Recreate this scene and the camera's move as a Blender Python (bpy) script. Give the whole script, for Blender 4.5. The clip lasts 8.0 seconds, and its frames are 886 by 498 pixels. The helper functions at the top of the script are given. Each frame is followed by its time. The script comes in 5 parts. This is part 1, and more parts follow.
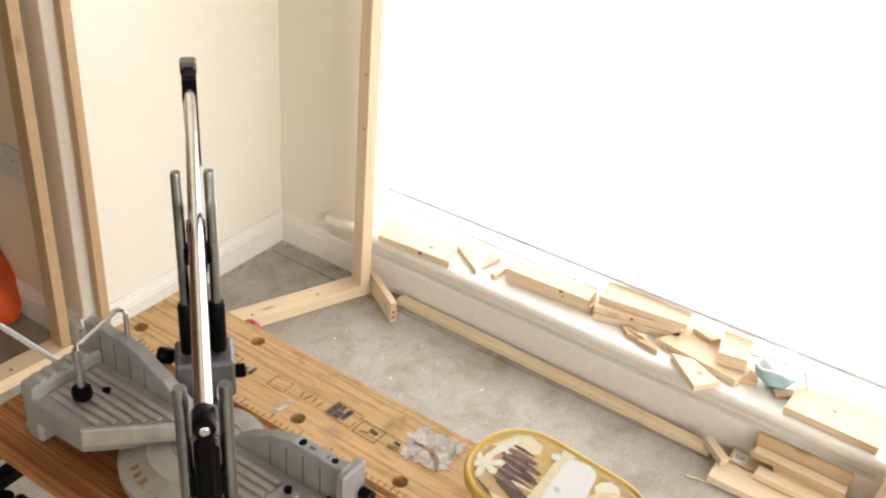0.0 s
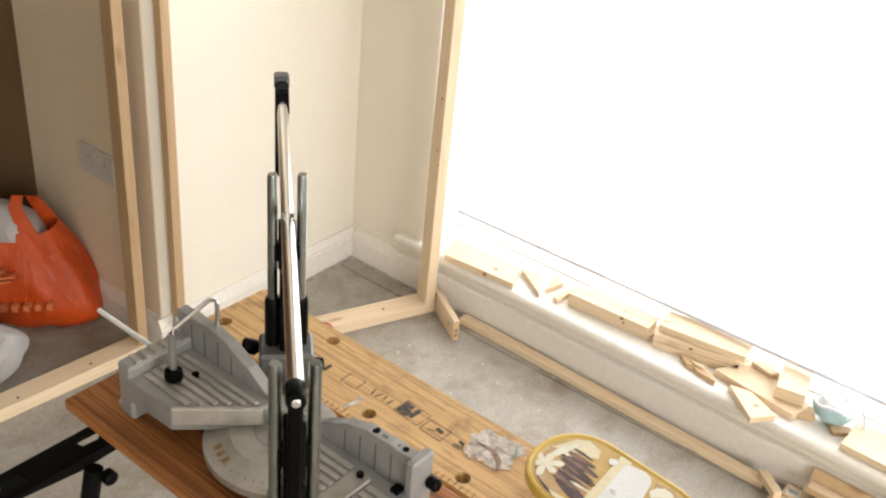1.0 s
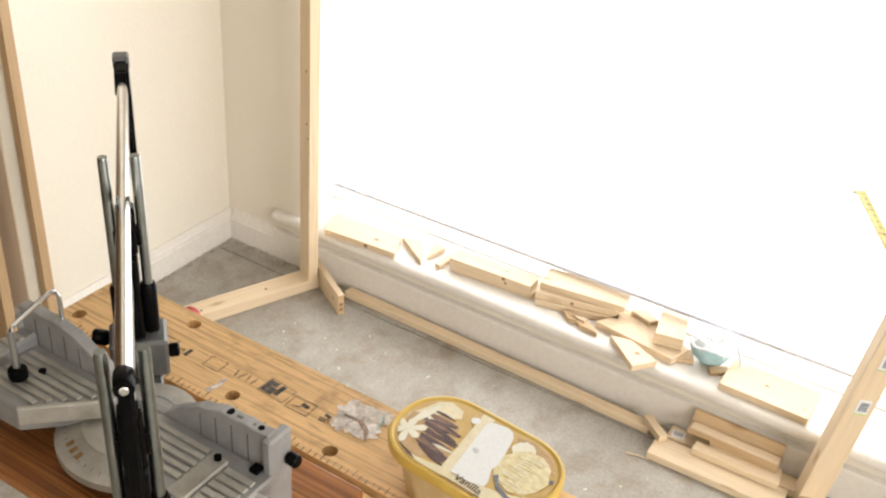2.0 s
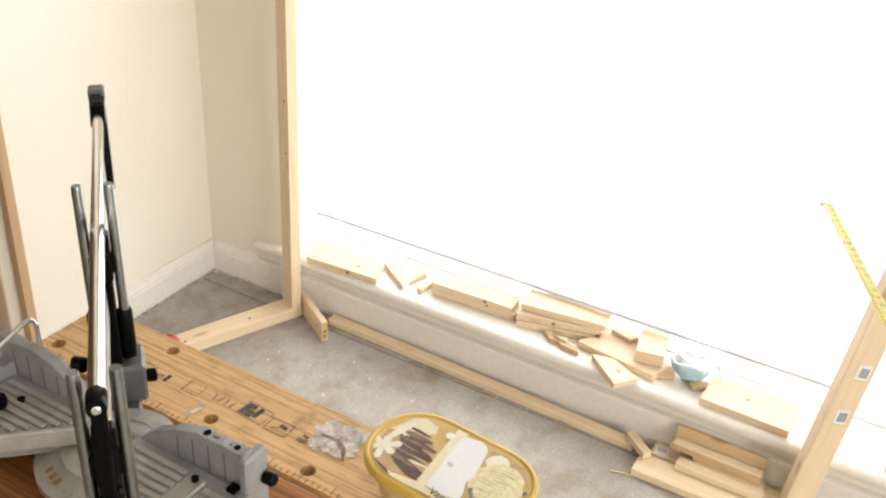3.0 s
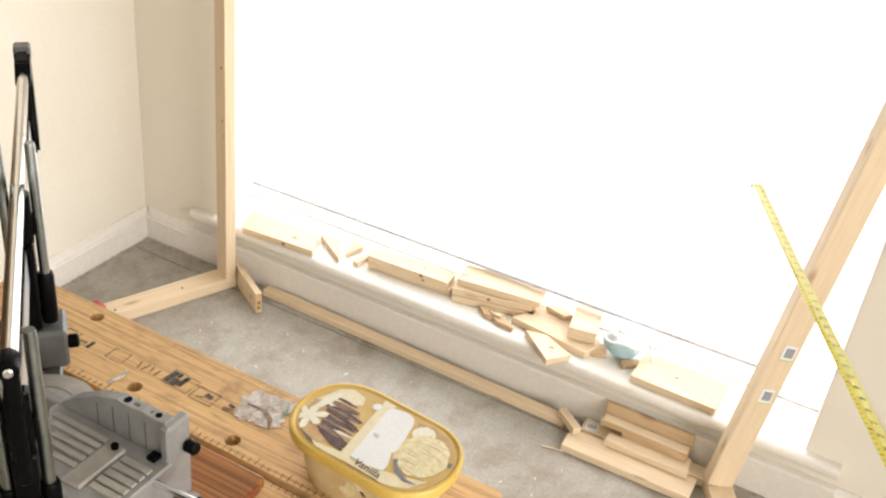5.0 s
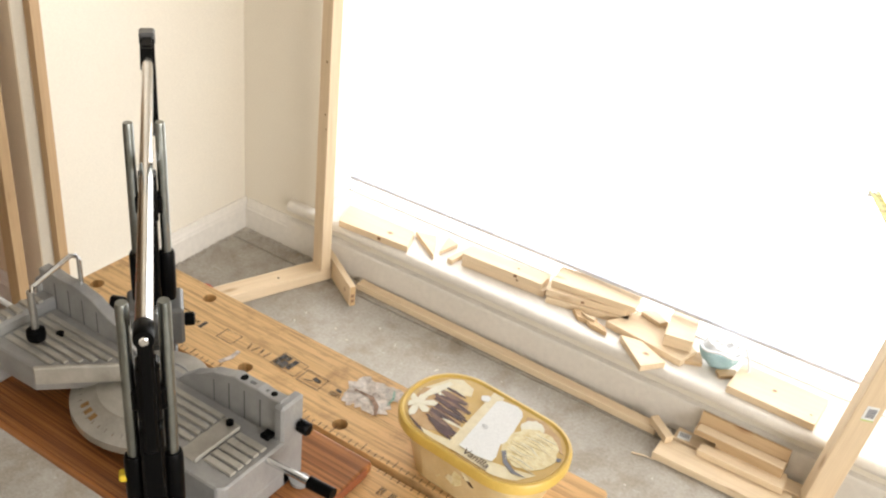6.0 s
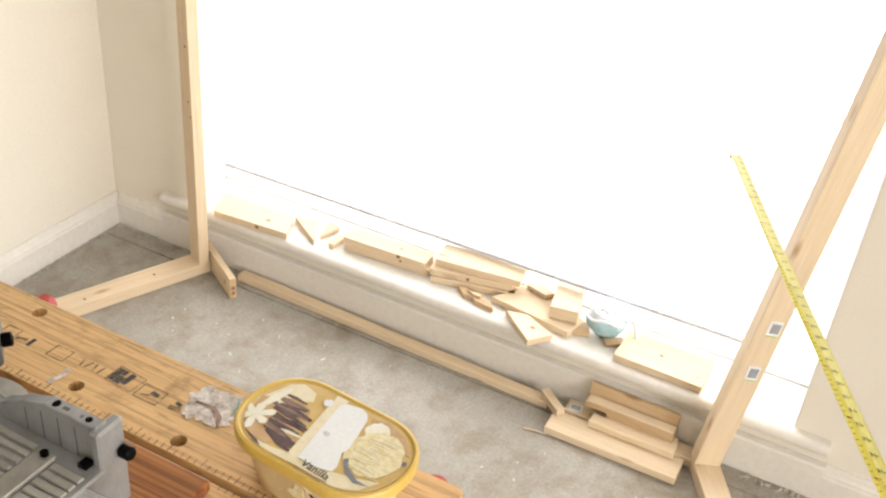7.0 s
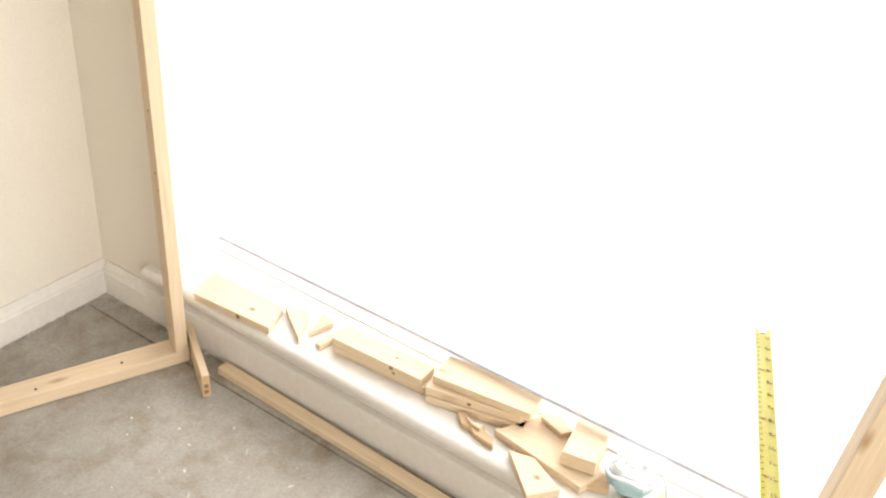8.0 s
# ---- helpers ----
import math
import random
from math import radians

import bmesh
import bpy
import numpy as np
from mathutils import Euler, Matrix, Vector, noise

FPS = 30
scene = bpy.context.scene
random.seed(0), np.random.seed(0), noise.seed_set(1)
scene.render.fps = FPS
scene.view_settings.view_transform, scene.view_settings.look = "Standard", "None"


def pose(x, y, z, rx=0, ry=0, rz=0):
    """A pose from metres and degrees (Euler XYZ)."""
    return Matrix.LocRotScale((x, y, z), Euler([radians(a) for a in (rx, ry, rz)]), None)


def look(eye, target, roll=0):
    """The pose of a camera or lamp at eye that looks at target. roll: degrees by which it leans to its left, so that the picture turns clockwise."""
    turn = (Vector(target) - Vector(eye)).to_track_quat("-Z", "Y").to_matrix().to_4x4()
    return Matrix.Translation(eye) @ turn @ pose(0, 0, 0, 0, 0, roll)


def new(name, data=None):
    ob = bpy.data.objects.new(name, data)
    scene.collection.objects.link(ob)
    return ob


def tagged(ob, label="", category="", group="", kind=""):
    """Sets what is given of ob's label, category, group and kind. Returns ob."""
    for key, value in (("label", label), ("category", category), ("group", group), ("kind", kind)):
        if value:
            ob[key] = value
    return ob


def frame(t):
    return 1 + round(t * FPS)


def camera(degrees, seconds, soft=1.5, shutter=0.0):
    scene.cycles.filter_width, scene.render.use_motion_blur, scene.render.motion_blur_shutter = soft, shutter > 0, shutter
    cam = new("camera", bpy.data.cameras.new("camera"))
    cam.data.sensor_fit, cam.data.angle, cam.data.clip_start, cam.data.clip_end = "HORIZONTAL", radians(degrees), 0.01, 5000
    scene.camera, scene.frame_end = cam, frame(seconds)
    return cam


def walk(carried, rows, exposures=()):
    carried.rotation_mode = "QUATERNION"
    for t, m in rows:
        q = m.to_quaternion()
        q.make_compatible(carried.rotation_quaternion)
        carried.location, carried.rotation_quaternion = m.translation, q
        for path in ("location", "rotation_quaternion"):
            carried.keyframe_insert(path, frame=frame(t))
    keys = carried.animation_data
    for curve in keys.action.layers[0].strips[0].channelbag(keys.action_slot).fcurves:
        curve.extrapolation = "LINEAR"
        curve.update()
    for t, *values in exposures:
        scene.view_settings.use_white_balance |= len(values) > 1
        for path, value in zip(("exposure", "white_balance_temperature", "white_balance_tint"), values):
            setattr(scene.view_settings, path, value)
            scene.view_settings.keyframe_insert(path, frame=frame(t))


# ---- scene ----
cam = camera(47.2, 8.0, soft=2.2)
PATH = [
    (0, (1.855, -1.992, 1.689), (0.955, -0.56, 0.621), 4.9),
    (0.5, (1.883, -2.007, 1.681), (1.001, -0.567, 0.611), 3.0),
    (0.8, (1.884, -2.043, 1.693), (0.93, -0.628, 0.65), 4.7),
    (1, (1.886, -2.067, 1.704), (0.871, -0.682, 0.678), 5.7),
    (1.5, (1.892, -2.081, 1.708), (0.831, -0.735, 0.678), 5.9),
    (1.8, (1.922, -2.057, 1.706), (0.989, -0.639, 0.648), 5.7),
    (2, (1.937, -2.019, 1.696), (1.094, -0.546, 0.639), 4.7),
    (2.2, (1.959, -1.997, 1.692), (1.167, -0.485, 0.649), 3.0),
    (3.3, (1.973, -2.038, 1.701), (1.099, -0.546, 0.694), 4.2),
    (3.5, (1.964, -2.036, 1.695), (1.08, -0.559, 0.675), 4.7),
    (4, (1.967, -2.035, 1.695), (1.111, -0.548, 0.668), 4.6),
    (4.2, (1.983, -2.029, 1.694), (1.175, -0.525, 0.652), 3.9),
    (5.3, (1.983, -2.02, 1.685), (1.262, -0.468, 0.651), 7.2),
    (5.5, (1.97, -2.031, 1.68), (1.21, -0.504, 0.636), 7.7),
    (6, (1.95, -2.048, 1.67), (1.084, -0.579, 0.626), 6.4),
    (6.2, (1.963, -2.032, 1.676), (1.034, -0.548, 0.71), 3.2),
    (6.5, (1.98, -2.026, 1.675), (1.189, -0.514, 0.631), 6.1),
    (7, (1.999, -1.931, 1.663), (1.287, -0.404, 0.585), 5.6),
    (7.5, (2.041, -1.646, 1.642), (1.139, -0.24, 0.543), 4.9),
    (7.8, (2.015, -1.455, 1.668), (1.073, -0.097, 0.542), 6.7),
    (8, (2.001, -1.347, 1.615), (1.056, 0.055, 0.546), 4.3),
]
walk(cam, [(t, look(eye, target, roll)) for t, eye, target, roll in PATH])

# ---- world and light ----
world = bpy.data.worlds.new("world")
scene.world = world
world.use_nodes = True
wt = world.node_tree
sky = wt.nodes.new("ShaderNodeTexSky")
sky.sky_type, sky.sun_disc = "NISHITA", False
sky.sun_elevation, sky.sun_rotation = radians(48), radians(-20)
wt.links.new(sky.outputs["Color"], wt.nodes["Background"].inputs["Color"])
wt.nodes["Background"].inputs["Strength"].default_value = 0.15


def lamp(name, kind, m, power, color, **more):
    data = bpy.data.lights.new(name, kind)
    data.energy, data.color = power, color
    for key, value in more.items():
        if key == "size":
            data.shape, data.size, data.size_y = "RECTANGLE", value[0], value[1]
        if key == "angle":
            data.angle = radians(value)
    ob = new(name, data)
    ob.matrix_world = m
    return tagged(ob, "overcast daylight, also used for the added side fill", "light", kind="structure")


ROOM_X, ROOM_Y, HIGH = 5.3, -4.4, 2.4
SKY_W = 72.0
lamp("window_daylight", "AREA", pose(1.15, 0.42, 1.05, -90, 0, 0), SKY_W, (1.0, 0.99, 0.975), size=(2.7, 2.5))
# added fill from an unseen opening, lifts surfaces facing the room
lamp("side_fill", "AREA", pose(ROOM_X + 0.25, -2.6, 1.3, 0, 90, 0), 185.0, (1.0, 0.985, 0.96), size=(1.7, 2.3))
lamp("sun", "SUN", look((1.6, 6.0, 6.5), (1.1, 0, 0)), 0.35, (1.0, 0.95, 0.88), angle=12)


# ---- materials ----
def shader(name, rough=0.6, metal=0.0):
    m = bpy.data.materials.new(name)
    m.use_nodes = True
    b = m.node_tree.nodes["Principled BSDF"]
    b.inputs["Roughness"].default_value, b.inputs["Metallic"].default_value = rough, metal
    return m, m.node_tree, b


def node(t, kind, **values):
    n = t.nodes.new(kind)
    for key, value in values.items():
        n.inputs[key.replace("_", " ")].default_value = value
    return n


def ramp(t, source, stops):
    r = t.nodes.new("ShaderNodeValToRGB")
    while len(r.color_ramp.elements) < len(stops):
        r.color_ramp.elements.new(0.5)
    for e, (at, c) in zip(r.color_ramp.elements, stops):
        e.position, e.color = at, (*c, 1)
    t.links.new(source, r.inputs["Fac"])
    return r.outputs["Color"]


def coords(t, scale=(1, 1, 1), shuffle=False):
    tc = t.nodes.new("ShaderNodeTexCoord")
    mp = t.nodes.new("ShaderNodeMapping")
    mp.inputs["Scale"].default_value = scale
    t.links.new(tc.outputs["Object"], mp.inputs["Vector"])
    if shuffle:
        info = t.nodes.new("ShaderNodeObjectInfo")
        mul = t.nodes.new("ShaderNodeVectorMath")
        mul.operation = "SCALE"
        mul.inputs[0].default_value = (9.1, 5.3, 7.7)
        t.links.new(info.outputs["Random"], mul.inputs["Scale"])
        t.links.new(mul.outputs["Vector"], mp.inputs["Location"])
    return mp.outputs["Vector"]


def noise_of(t, vec, scale, detail=5.0, rough=0.55, distort=0.0):
    n = node(t, "ShaderNodeTexNoise", Scale=scale, Detail=detail, Roughness=rough, Distortion=distort)
    t.links.new(vec, n.inputs["Vector"])
    return n.outputs["Fac"]


def blend(t, fac, a, b, how="MIX"):
    n = t.nodes.new("ShaderNodeMix")
    n.data_type, n.blend_type = "RGBA", how
    for socket, v in ((n.inputs["Factor"], fac), (n.inputs[6], a), (n.inputs[7], b)):
        if isinstance(v, (int, float)):
            socket.default_value = v
        elif isinstance(v, tuple):
            socket.default_value = (*v, 1)
        else:
            t.links.new(v, socket)
    return n.outputs[2]


def bumped(t, b, height, strength, distance=0.002):
    n = node(t, "ShaderNodeBump", Strength=strength, Distance=distance)
    t.links.new(height, n.inputs["Height"])
    t.links.new(n.outputs["Normal"], b.inputs["Normal"])


def mottled(name, dark, light, scale=6.0, fine=90.0, rough=0.6, metal=0.0, bump=0.15, stretch=(1, 1, 1), shuffle=False, spread=(0.3, 0.7)):
    """A surface with broad variation, fine grain and slight relief."""
    m, t, b = shader(name, rough, metal)
    v = coords(t, stretch, shuffle)
    broad = ramp(t, noise_of(t, v, scale), [(spread[0], dark), (spread[1], light)])
    grain = noise_of(t, v, fine, 3.0)
    tint = ramp(t, grain, [(0.25, (0.9, 0.9, 0.9)), (0.75, (1, 1, 1))])
    t.links.new(blend(t, 1.0, broad, tint, "MULTIPLY"), b.inputs["Base Color"])
    r = node(t, "ShaderNodeMapRange")
    r.inputs["To Min"].default_value, r.inputs["To Max"].default_value = rough * 0.85, min(1, rough * 1.15)
    t.links.new(grain, r.inputs["Value"])
    t.links.new(r.outputs["Result"], b.inputs["Roughness"])
    bumped(t, b, grain, bump)
    return m


def timber(name, light, dark, knot, rough=0.62, knots=True, pores=0.35, streaks=0.0):
    """Wood with the grain along the piece's own x."""
    m, t, b = shader(name, rough)
    v = coords(t, (1, 1, 1), True)
    long_v = coords(t, (1.2, 26, 26), True)
    warp = noise_of(t, long_v, 1.6, 4, 0.6, 0.6)
    rings = ramp(t, warp, [(0.28, dark), (0.5, light), (0.62, tuple(0.5 * (a + c) for a, c in zip(light, dark))), (0.8, light)])
    fibre = noise_of(t, coords(t, (4, 220, 220), True), 2.0, 3)
    col = blend(t, pores, rings, ramp(t, fibre, [(0.3, tuple(0.72 * c for c in dark)), (0.65, light)]))
    if streaks:
        line = noise_of(t, coords(t, (1.0, 85, 85), True), 1.4, 5, 0.65, 0.3)
        mask_of = ramp(t, line, [(0.5, (0, 0, 0)), (0.62, (streaks, streaks, streaks))])
        col = blend(t, mask_of, col, tuple(0.55 * c for c in dark))
    if knots:
        vor = node(t, "ShaderNodeTexVoronoi", Scale=1.0)
        t.links.new(coords(t, (4.2, 12, 12), True), vor.inputs["Vector"])
        spot = ramp(t, vor.outputs["Distance"], [(0.03, (0.85, 0.85, 0.85)), (0.13, (0, 0, 0))])
        col = blend(t, spot, col, knot)
    t.links.new(col, b.inputs["Base Color"])
    bumped(t, b, fibre, 0.12, 0.001)
    return m


def plain(name, colour, rough=0.5, metal=0.0, scale=40.0):
    dark = tuple(c * 0.82 for c in colour)
    return mottled(name, dark, colour, scale=scale * 0.3, fine=scale * 6, rough=rough, metal=metal, bump=0.06)


def concrete():
    m, t, b = shader("bare concrete", 0.8)
    v = coords(t)
    base = ramp(t, noise_of(t, v, 2.6, 9, 0.68, 0.2), [(0.3, (0.33, 0.292, 0.243)), (0.5, (0.4, 0.37, 0.325)), (0.72, (0.455, 0.43, 0.39))])
    stain = ramp(t, noise_of(t, v, 9, 9, 0.7, 0.4), [(0.36, (0.7, 0.61, 0.49)), (0.54, (1.04, 1.03, 1.01))])
    col = blend(t, 0.6, base, stain, "MULTIPLY")
    trowel = ramp(t, noise_of(t, coords(t, (14, 5, 1)), 2.4, 8, 0.7, 0.8), [(0.35, (0.8, 0.79, 0.77)), (0.65, (1.0, 1.0, 1.0))])
    col = blend(t, 0.55, col, trowel, "MULTIPLY")
    fine = noise_of(t, v, 130, 6, 0.75)
    col = blend(t, 0.65, col, ramp(t, fine, [(0.32, (0.62, 0.6, 0.56)), (0.6, (1, 1, 1))]), "MULTIPLY")
    pit = node(t, "ShaderNodeTexVoronoi", Scale=62.0)
    t.links.new(v, pit.inputs["Vector"])
    col = blend(t, ramp(t, pit.outputs["Distance"], [(0.04, (0.4, 0.4, 0.4)), (0.11, (0, 0, 0))]), col, (0.17, 0.15, 0.125))
    fleck = node(t, "ShaderNodeTexVoronoi", Scale=27.0)
    t.links.new(coords(t, (1, 1.4, 1)), fleck.inputs["Vector"])
    col = blend(t, ramp(t, fleck.outputs["Distance"], [(0.03, (0.6, 0.6, 0.6)), (0.075, (0, 0, 0))]), col, (0.56, 0.54, 0.5))
    scratch = noise_of(t, coords(t, (3, 40, 1)), 3.0, 4, 0.6, 1.2)
    col = blend(t, ramp(t, scratch, [(0.66, (0, 0, 0)), (0.78, (0.6, 0.6, 0.6))]), col, (0.56, 0.54, 0.5))
    t.links.new(col, b.inputs["Base Color"])
    bumped(t, b, fine, 0.4, 0.003)
    return m


WALL = mottled("cream wall paint", (0.775, 0.71, 0.6), (0.815, 0.755, 0.65), 1.6, 260, 0.75, bump=0.12)
SATIN = mottled("white satin paint", (0.75, 0.7, 0.63), (0.79, 0.745, 0.68), 3, 60, 0.45, bump=0.02)
# the cream wall again, with the alcove's shade mixed into the colour
WALL_SHADE_TAN = mottled("cream wall toned tan for shade", (0.7, 0.575, 0.42), (0.76, 0.635, 0.475), 1.8, 260, 0.75, bump=0.12)
# deep alcove shade is put into this near-black brown
WALL_SHADE_BROWN = mottled("wall darkened brown for deep shade", (0.07, 0.036, 0.011), (0.095, 0.05, 0.016), 2.2, 240, 0.7, bump=0.12)
CEIL = mottled("white ceiling paint", (0.78, 0.77, 0.74), (0.82, 0.81, 0.78), 2, 200, 0.85)
UPVC = mottled("white plastic window frame", (0.84, 0.845, 0.85), (0.88, 0.885, 0.89), 5, 150, 0.3, bump=0.03)
GASKET = plain("pale grey gasket", (0.72, 0.72, 0.75), 0.7)
SEAL = plain("grey seal", (0.62, 0.65, 0.74), 0.8)
CONCRETE = concrete()
RUBBLE = mottled("broken plaster edge", (0.33, 0.29, 0.24), (0.52, 0.48, 0.42), 30, 200, 0.9, bump=0.6)
PINE = timber("pale planed pine", (0.745, 0.59, 0.4), (0.63, 0.47, 0.295), (0.36, 0.2, 0.09), pores=0.25)
# lit copy of the pine: extra room light on the floor pieces, in colour
PINE_LIT = timber("pine lightened for room light", (0.79, 0.63, 0.43), (0.69, 0.52, 0.33), (0.36, 0.2, 0.09), pores=0.2)
PINE_WARM = timber("yellower pine", (0.58, 0.405, 0.23), (0.48, 0.32, 0.17), (0.3, 0.16, 0.07), pores=0.28)
# shaded copy of the pine, dimness by the alcove put into the colour
PINE_SHADED = timber("pine browned for alcove shade", (0.47, 0.315, 0.17), (0.38, 0.245, 0.125), (0.26, 0.14, 0.06), pores=0.3)
KNOT_RING = mottled("knot ring", (0.45, 0.28, 0.15), (0.6, 0.42, 0.26), 90, 300, 0.6)
KNOT = mottled("knot heart", (0.2, 0.105, 0.05), (0.34, 0.19, 0.1), 90, 300, 0.6)
CUT = timber("sawn pine end", (0.62, 0.42, 0.22), (0.45, 0.28, 0.13), (0.25, 0.13, 0.05), 0.8, False)
OAK = timber("brown oak veneer", (0.45, 0.18, 0.056), (0.24, 0.085, 0.026), (0.1, 0.03, 0.01), 0.4, False, 0.5, 0.6)
OAK_EDGE = timber("reddish board edge", (0.26, 0.075, 0.028), (0.17, 0.05, 0.02), (0.1, 0.03, 0.01), 0.5, False)
BENCH = timber("worn ply jaw", (0.78, 0.505, 0.235), (0.64, 0.39, 0.165), (0.15, 0.07, 0.03), 0.55, False, 0.35, 0.15)


def dashed(m, base_tint):
    """Short dark pores and pale scuffs laid over a wood along x."""
    t = m.node_tree
    b = t.nodes["Principled BSDF"]
    under = b.inputs["Base Color"].links[0].from_socket
    dash = noise_of(t, coords(t, (12, 190, 20)), 1.6, 3, 0.5, 0.2)
    col = blend(t, ramp(t, dash, [(0.56, (0, 0, 0)), (0.68, (0.55, 0.55, 0.55))]), under, base_tint)
    dirt = noise_of(t, coords(t, (1, 1, 1)), 17, 8, 0.7, 0.4)
    col = blend(t, ramp(t, dirt, [(0.3, (0.55, 0.55, 0.55)), (0.46, (0, 0, 0))]), col, tuple(1.15 * c for c in base_tint))
    col = blend(t, ramp(t, dirt, [(0.64, (0, 0, 0)), (0.76, (0.35, 0.35, 0.35))]), col, (0.66, 0.52, 0.36))
    t.links.new(col, b.inputs["Base Color"])


def grained(m, tint, across, share):
    """Long dark grain lines laid over a wood along x."""
    t = m.node_tree
    b = t.nodes["Principled BSDF"]
    under = b.inputs["Base Color"].links[0].from_socket
    line = noise_of(t, coords(t, (1.1, across, 6)), 1.3, 4, 0.62, 0.25)
    col = blend(t, ramp(t, line, [(0.5, (0, 0, 0)), (0.58, (share, share, share)), (0.7, (share * 0.5, share * 0.5, share * 0.5))]), under, tint)
    t.links.new(col, b.inputs["Base Color"])
    b.inputs["Specular IOR Level"].default_value = 0.3


dashed(BENCH, (0.2, 0.105, 0.04))
grained(BENCH, (0.29, 0.16, 0.065), 125, 0.5)
grained(OAK, (0.085, 0.028, 0.009), 300, 0.7)


def worn(name, dark, light, cover, scale, soft=0.12, rough=0.65):
    """Thin print or paint, rubbed through in patches."""
    m = mottled(name, dark, light, scale * 0.7, scale * 5, rough, bump=0.2)
    t = m.node_tree
    b = t.nodes["Principled BSDF"]
    patch = noise_of(t, coords(t), scale, 7, 0.68, 0.5)
    t.links.new(ramp(t, patch, [(cover - soft, (0, 0, 0)), (cover + soft, (1, 1, 1))]), b.inputs["Alpha"])
    return m


INK = mottled("dark print", (0.03, 0.028, 0.03), (0.11, 0.085, 0.06), 60, 300, 0.7)
INK_WORN = worn("worn dark print", (0.04, 0.038, 0.042), (0.13, 0.105, 0.085), 0.42, 150, 0.16)
INK_BROWN = mottled("brown print", (0.2, 0.11, 0.045), (0.36, 0.205, 0.085), 60, 300, 0.7)
INK_FADED = worn("faded brown print", (0.3, 0.185, 0.085), (0.42, 0.265, 0.12), 0.53, 110, 0.2)
PAINT_SPILL = worn("dried pale paint", (0.68, 0.57, 0.48), (0.84, 0.79, 0.74), 0.42, 70, 0.2)
PAINT_EDGE = worn("brown paint stroke", (0.24, 0.13, 0.08), (0.4, 0.26, 0.18), 0.42, 90, 0.2)
PAINT_GREEN = worn("green paint stroke", (0.25, 0.48, 0.38), (0.42, 0.6, 0.5), 0.42, 90, 0.2)
CHIP = mottled("pale chips", (0.62, 0.52, 0.4), (0.8, 0.76, 0.68), 90, 300, 0.8)
ALLOY = mottled("grey cast alloy", (0.29, 0.285, 0.28), (0.4, 0.395, 0.385), 22, 240, 0.45, 0.35, bump=0.25)
# darker copy of the alloy: shade on the arm's front, held in its colour
ALLOY_SHADED = mottled("grey cast alloy darkened for shade", (0.1, 0.1, 0.1), (0.17, 0.17, 0.165), 22, 240, 0.45, 0.35, bump=0.25)
ALLOY_WORN = mottled("rubbed alloy table", (0.38, 0.355, 0.31), (0.55, 0.525, 0.475), 26, 200, 0.42, 0.45, bump=0.2)
GROOVE_SHADE = mottled("shaded groove", (0.12, 0.12, 0.12), (0.18, 0.18, 0.18), 12, 200, 0.6, 0.3)
CHROME = mottled("chromed steel", (0.72, 0.72, 0.72), (0.85, 0.85, 0.85), 14, 200, 0.16, 1.0, bump=0.03)
STEEL = mottled("dull zinc steel", (0.45, 0.45, 0.44), (0.62, 0.62, 0.6), 14, 200, 0.34, 1.0, bump=0.05)
BLACK = plain("black plastic", (0.0028, 0.0028, 0.003), 0.3)
POST_STEEL = mottled("dull grey steel post", (0.2, 0.215, 0.205), (0.36, 0.375, 0.36), 18, 160, 0.3, 1.0, bump=0.05)
CAP = mottled("dark grey cap", (0.07, 0.07, 0.07), (0.14, 0.14, 0.14), 18, 160, 0.4, 0.4)
BLACK_STEEL = mottled("black painted steel", (0.002, 0.002, 0.002), (0.006, 0.0057, 0.0054), 9, 160, 0.45, bump=0.1)
RED = plain("red plastic", (0.5, 0.03, 0.02), 0.4)
YELLOW_DOT = plain("yellow plastic", (0.7, 0.5, 0.02), 0.4)
TUB = mottled("yellow tub plastic", (0.62, 0.4, 0.075), (0.74, 0.52, 0.14), 10, 200, 0.32, bump=0.04)
TUB_SIDE = mottled("pale yellow tub side", (0.66, 0.47, 0.2), (0.78, 0.62, 0.36), 22, 200, 0.35, bump=0.04)
LID_BROWN = mottled("tan lid print", (0.45, 0.26, 0.09), (0.6, 0.4, 0.2), 40, 200, 0.4)
POD_LIGHT = mottled("lighter pod print", (0.14, 0.07, 0.05), (0.3, 0.17, 0.1), 90, 300, 0.45)
SMUDGE = mottled("grey smudge", (0.45, 0.45, 0.45), (0.7, 0.7, 0.7), 200, 400, 0.6)
LID = mottled("printed golden lid", (0.6, 0.38, 0.09), (0.76, 0.56, 0.24), 16, 160, 0.4, bump=0.03)
LID_CREAM = mottled("cream print", (0.76, 0.65, 0.4), (0.84, 0.76, 0.55), 30, 200, 0.4)
PETAL = mottled("ivory petal print", (0.8, 0.74, 0.55), (0.85, 0.82, 0.7), 60, 200, 0.4)
POD = mottled("dark pod print", (0.035, 0.016, 0.016), (0.12, 0.055, 0.05), 90, 300, 0.45)
ICE = mottled("ice cream print", (0.68, 0.54, 0.24), (0.86, 0.78, 0.52), 120, 300, 0.5, bump=0.3)
PAPER = mottled("white paper sticker", (0.8, 0.8, 0.79), (0.86, 0.86, 0.85), 10, 300, 0.6)
GREY_INK = plain("grey label print", (0.2, 0.2, 0.23), 0.6)
LIME = plain("lime label edge", (0.5, 0.65, 0.2), 0.5)
MASK = mottled("pale blue fabric", (0.33, 0.52, 0.56), (0.48, 0.66, 0.7), 40, 400, 0.85, bump=0.3)
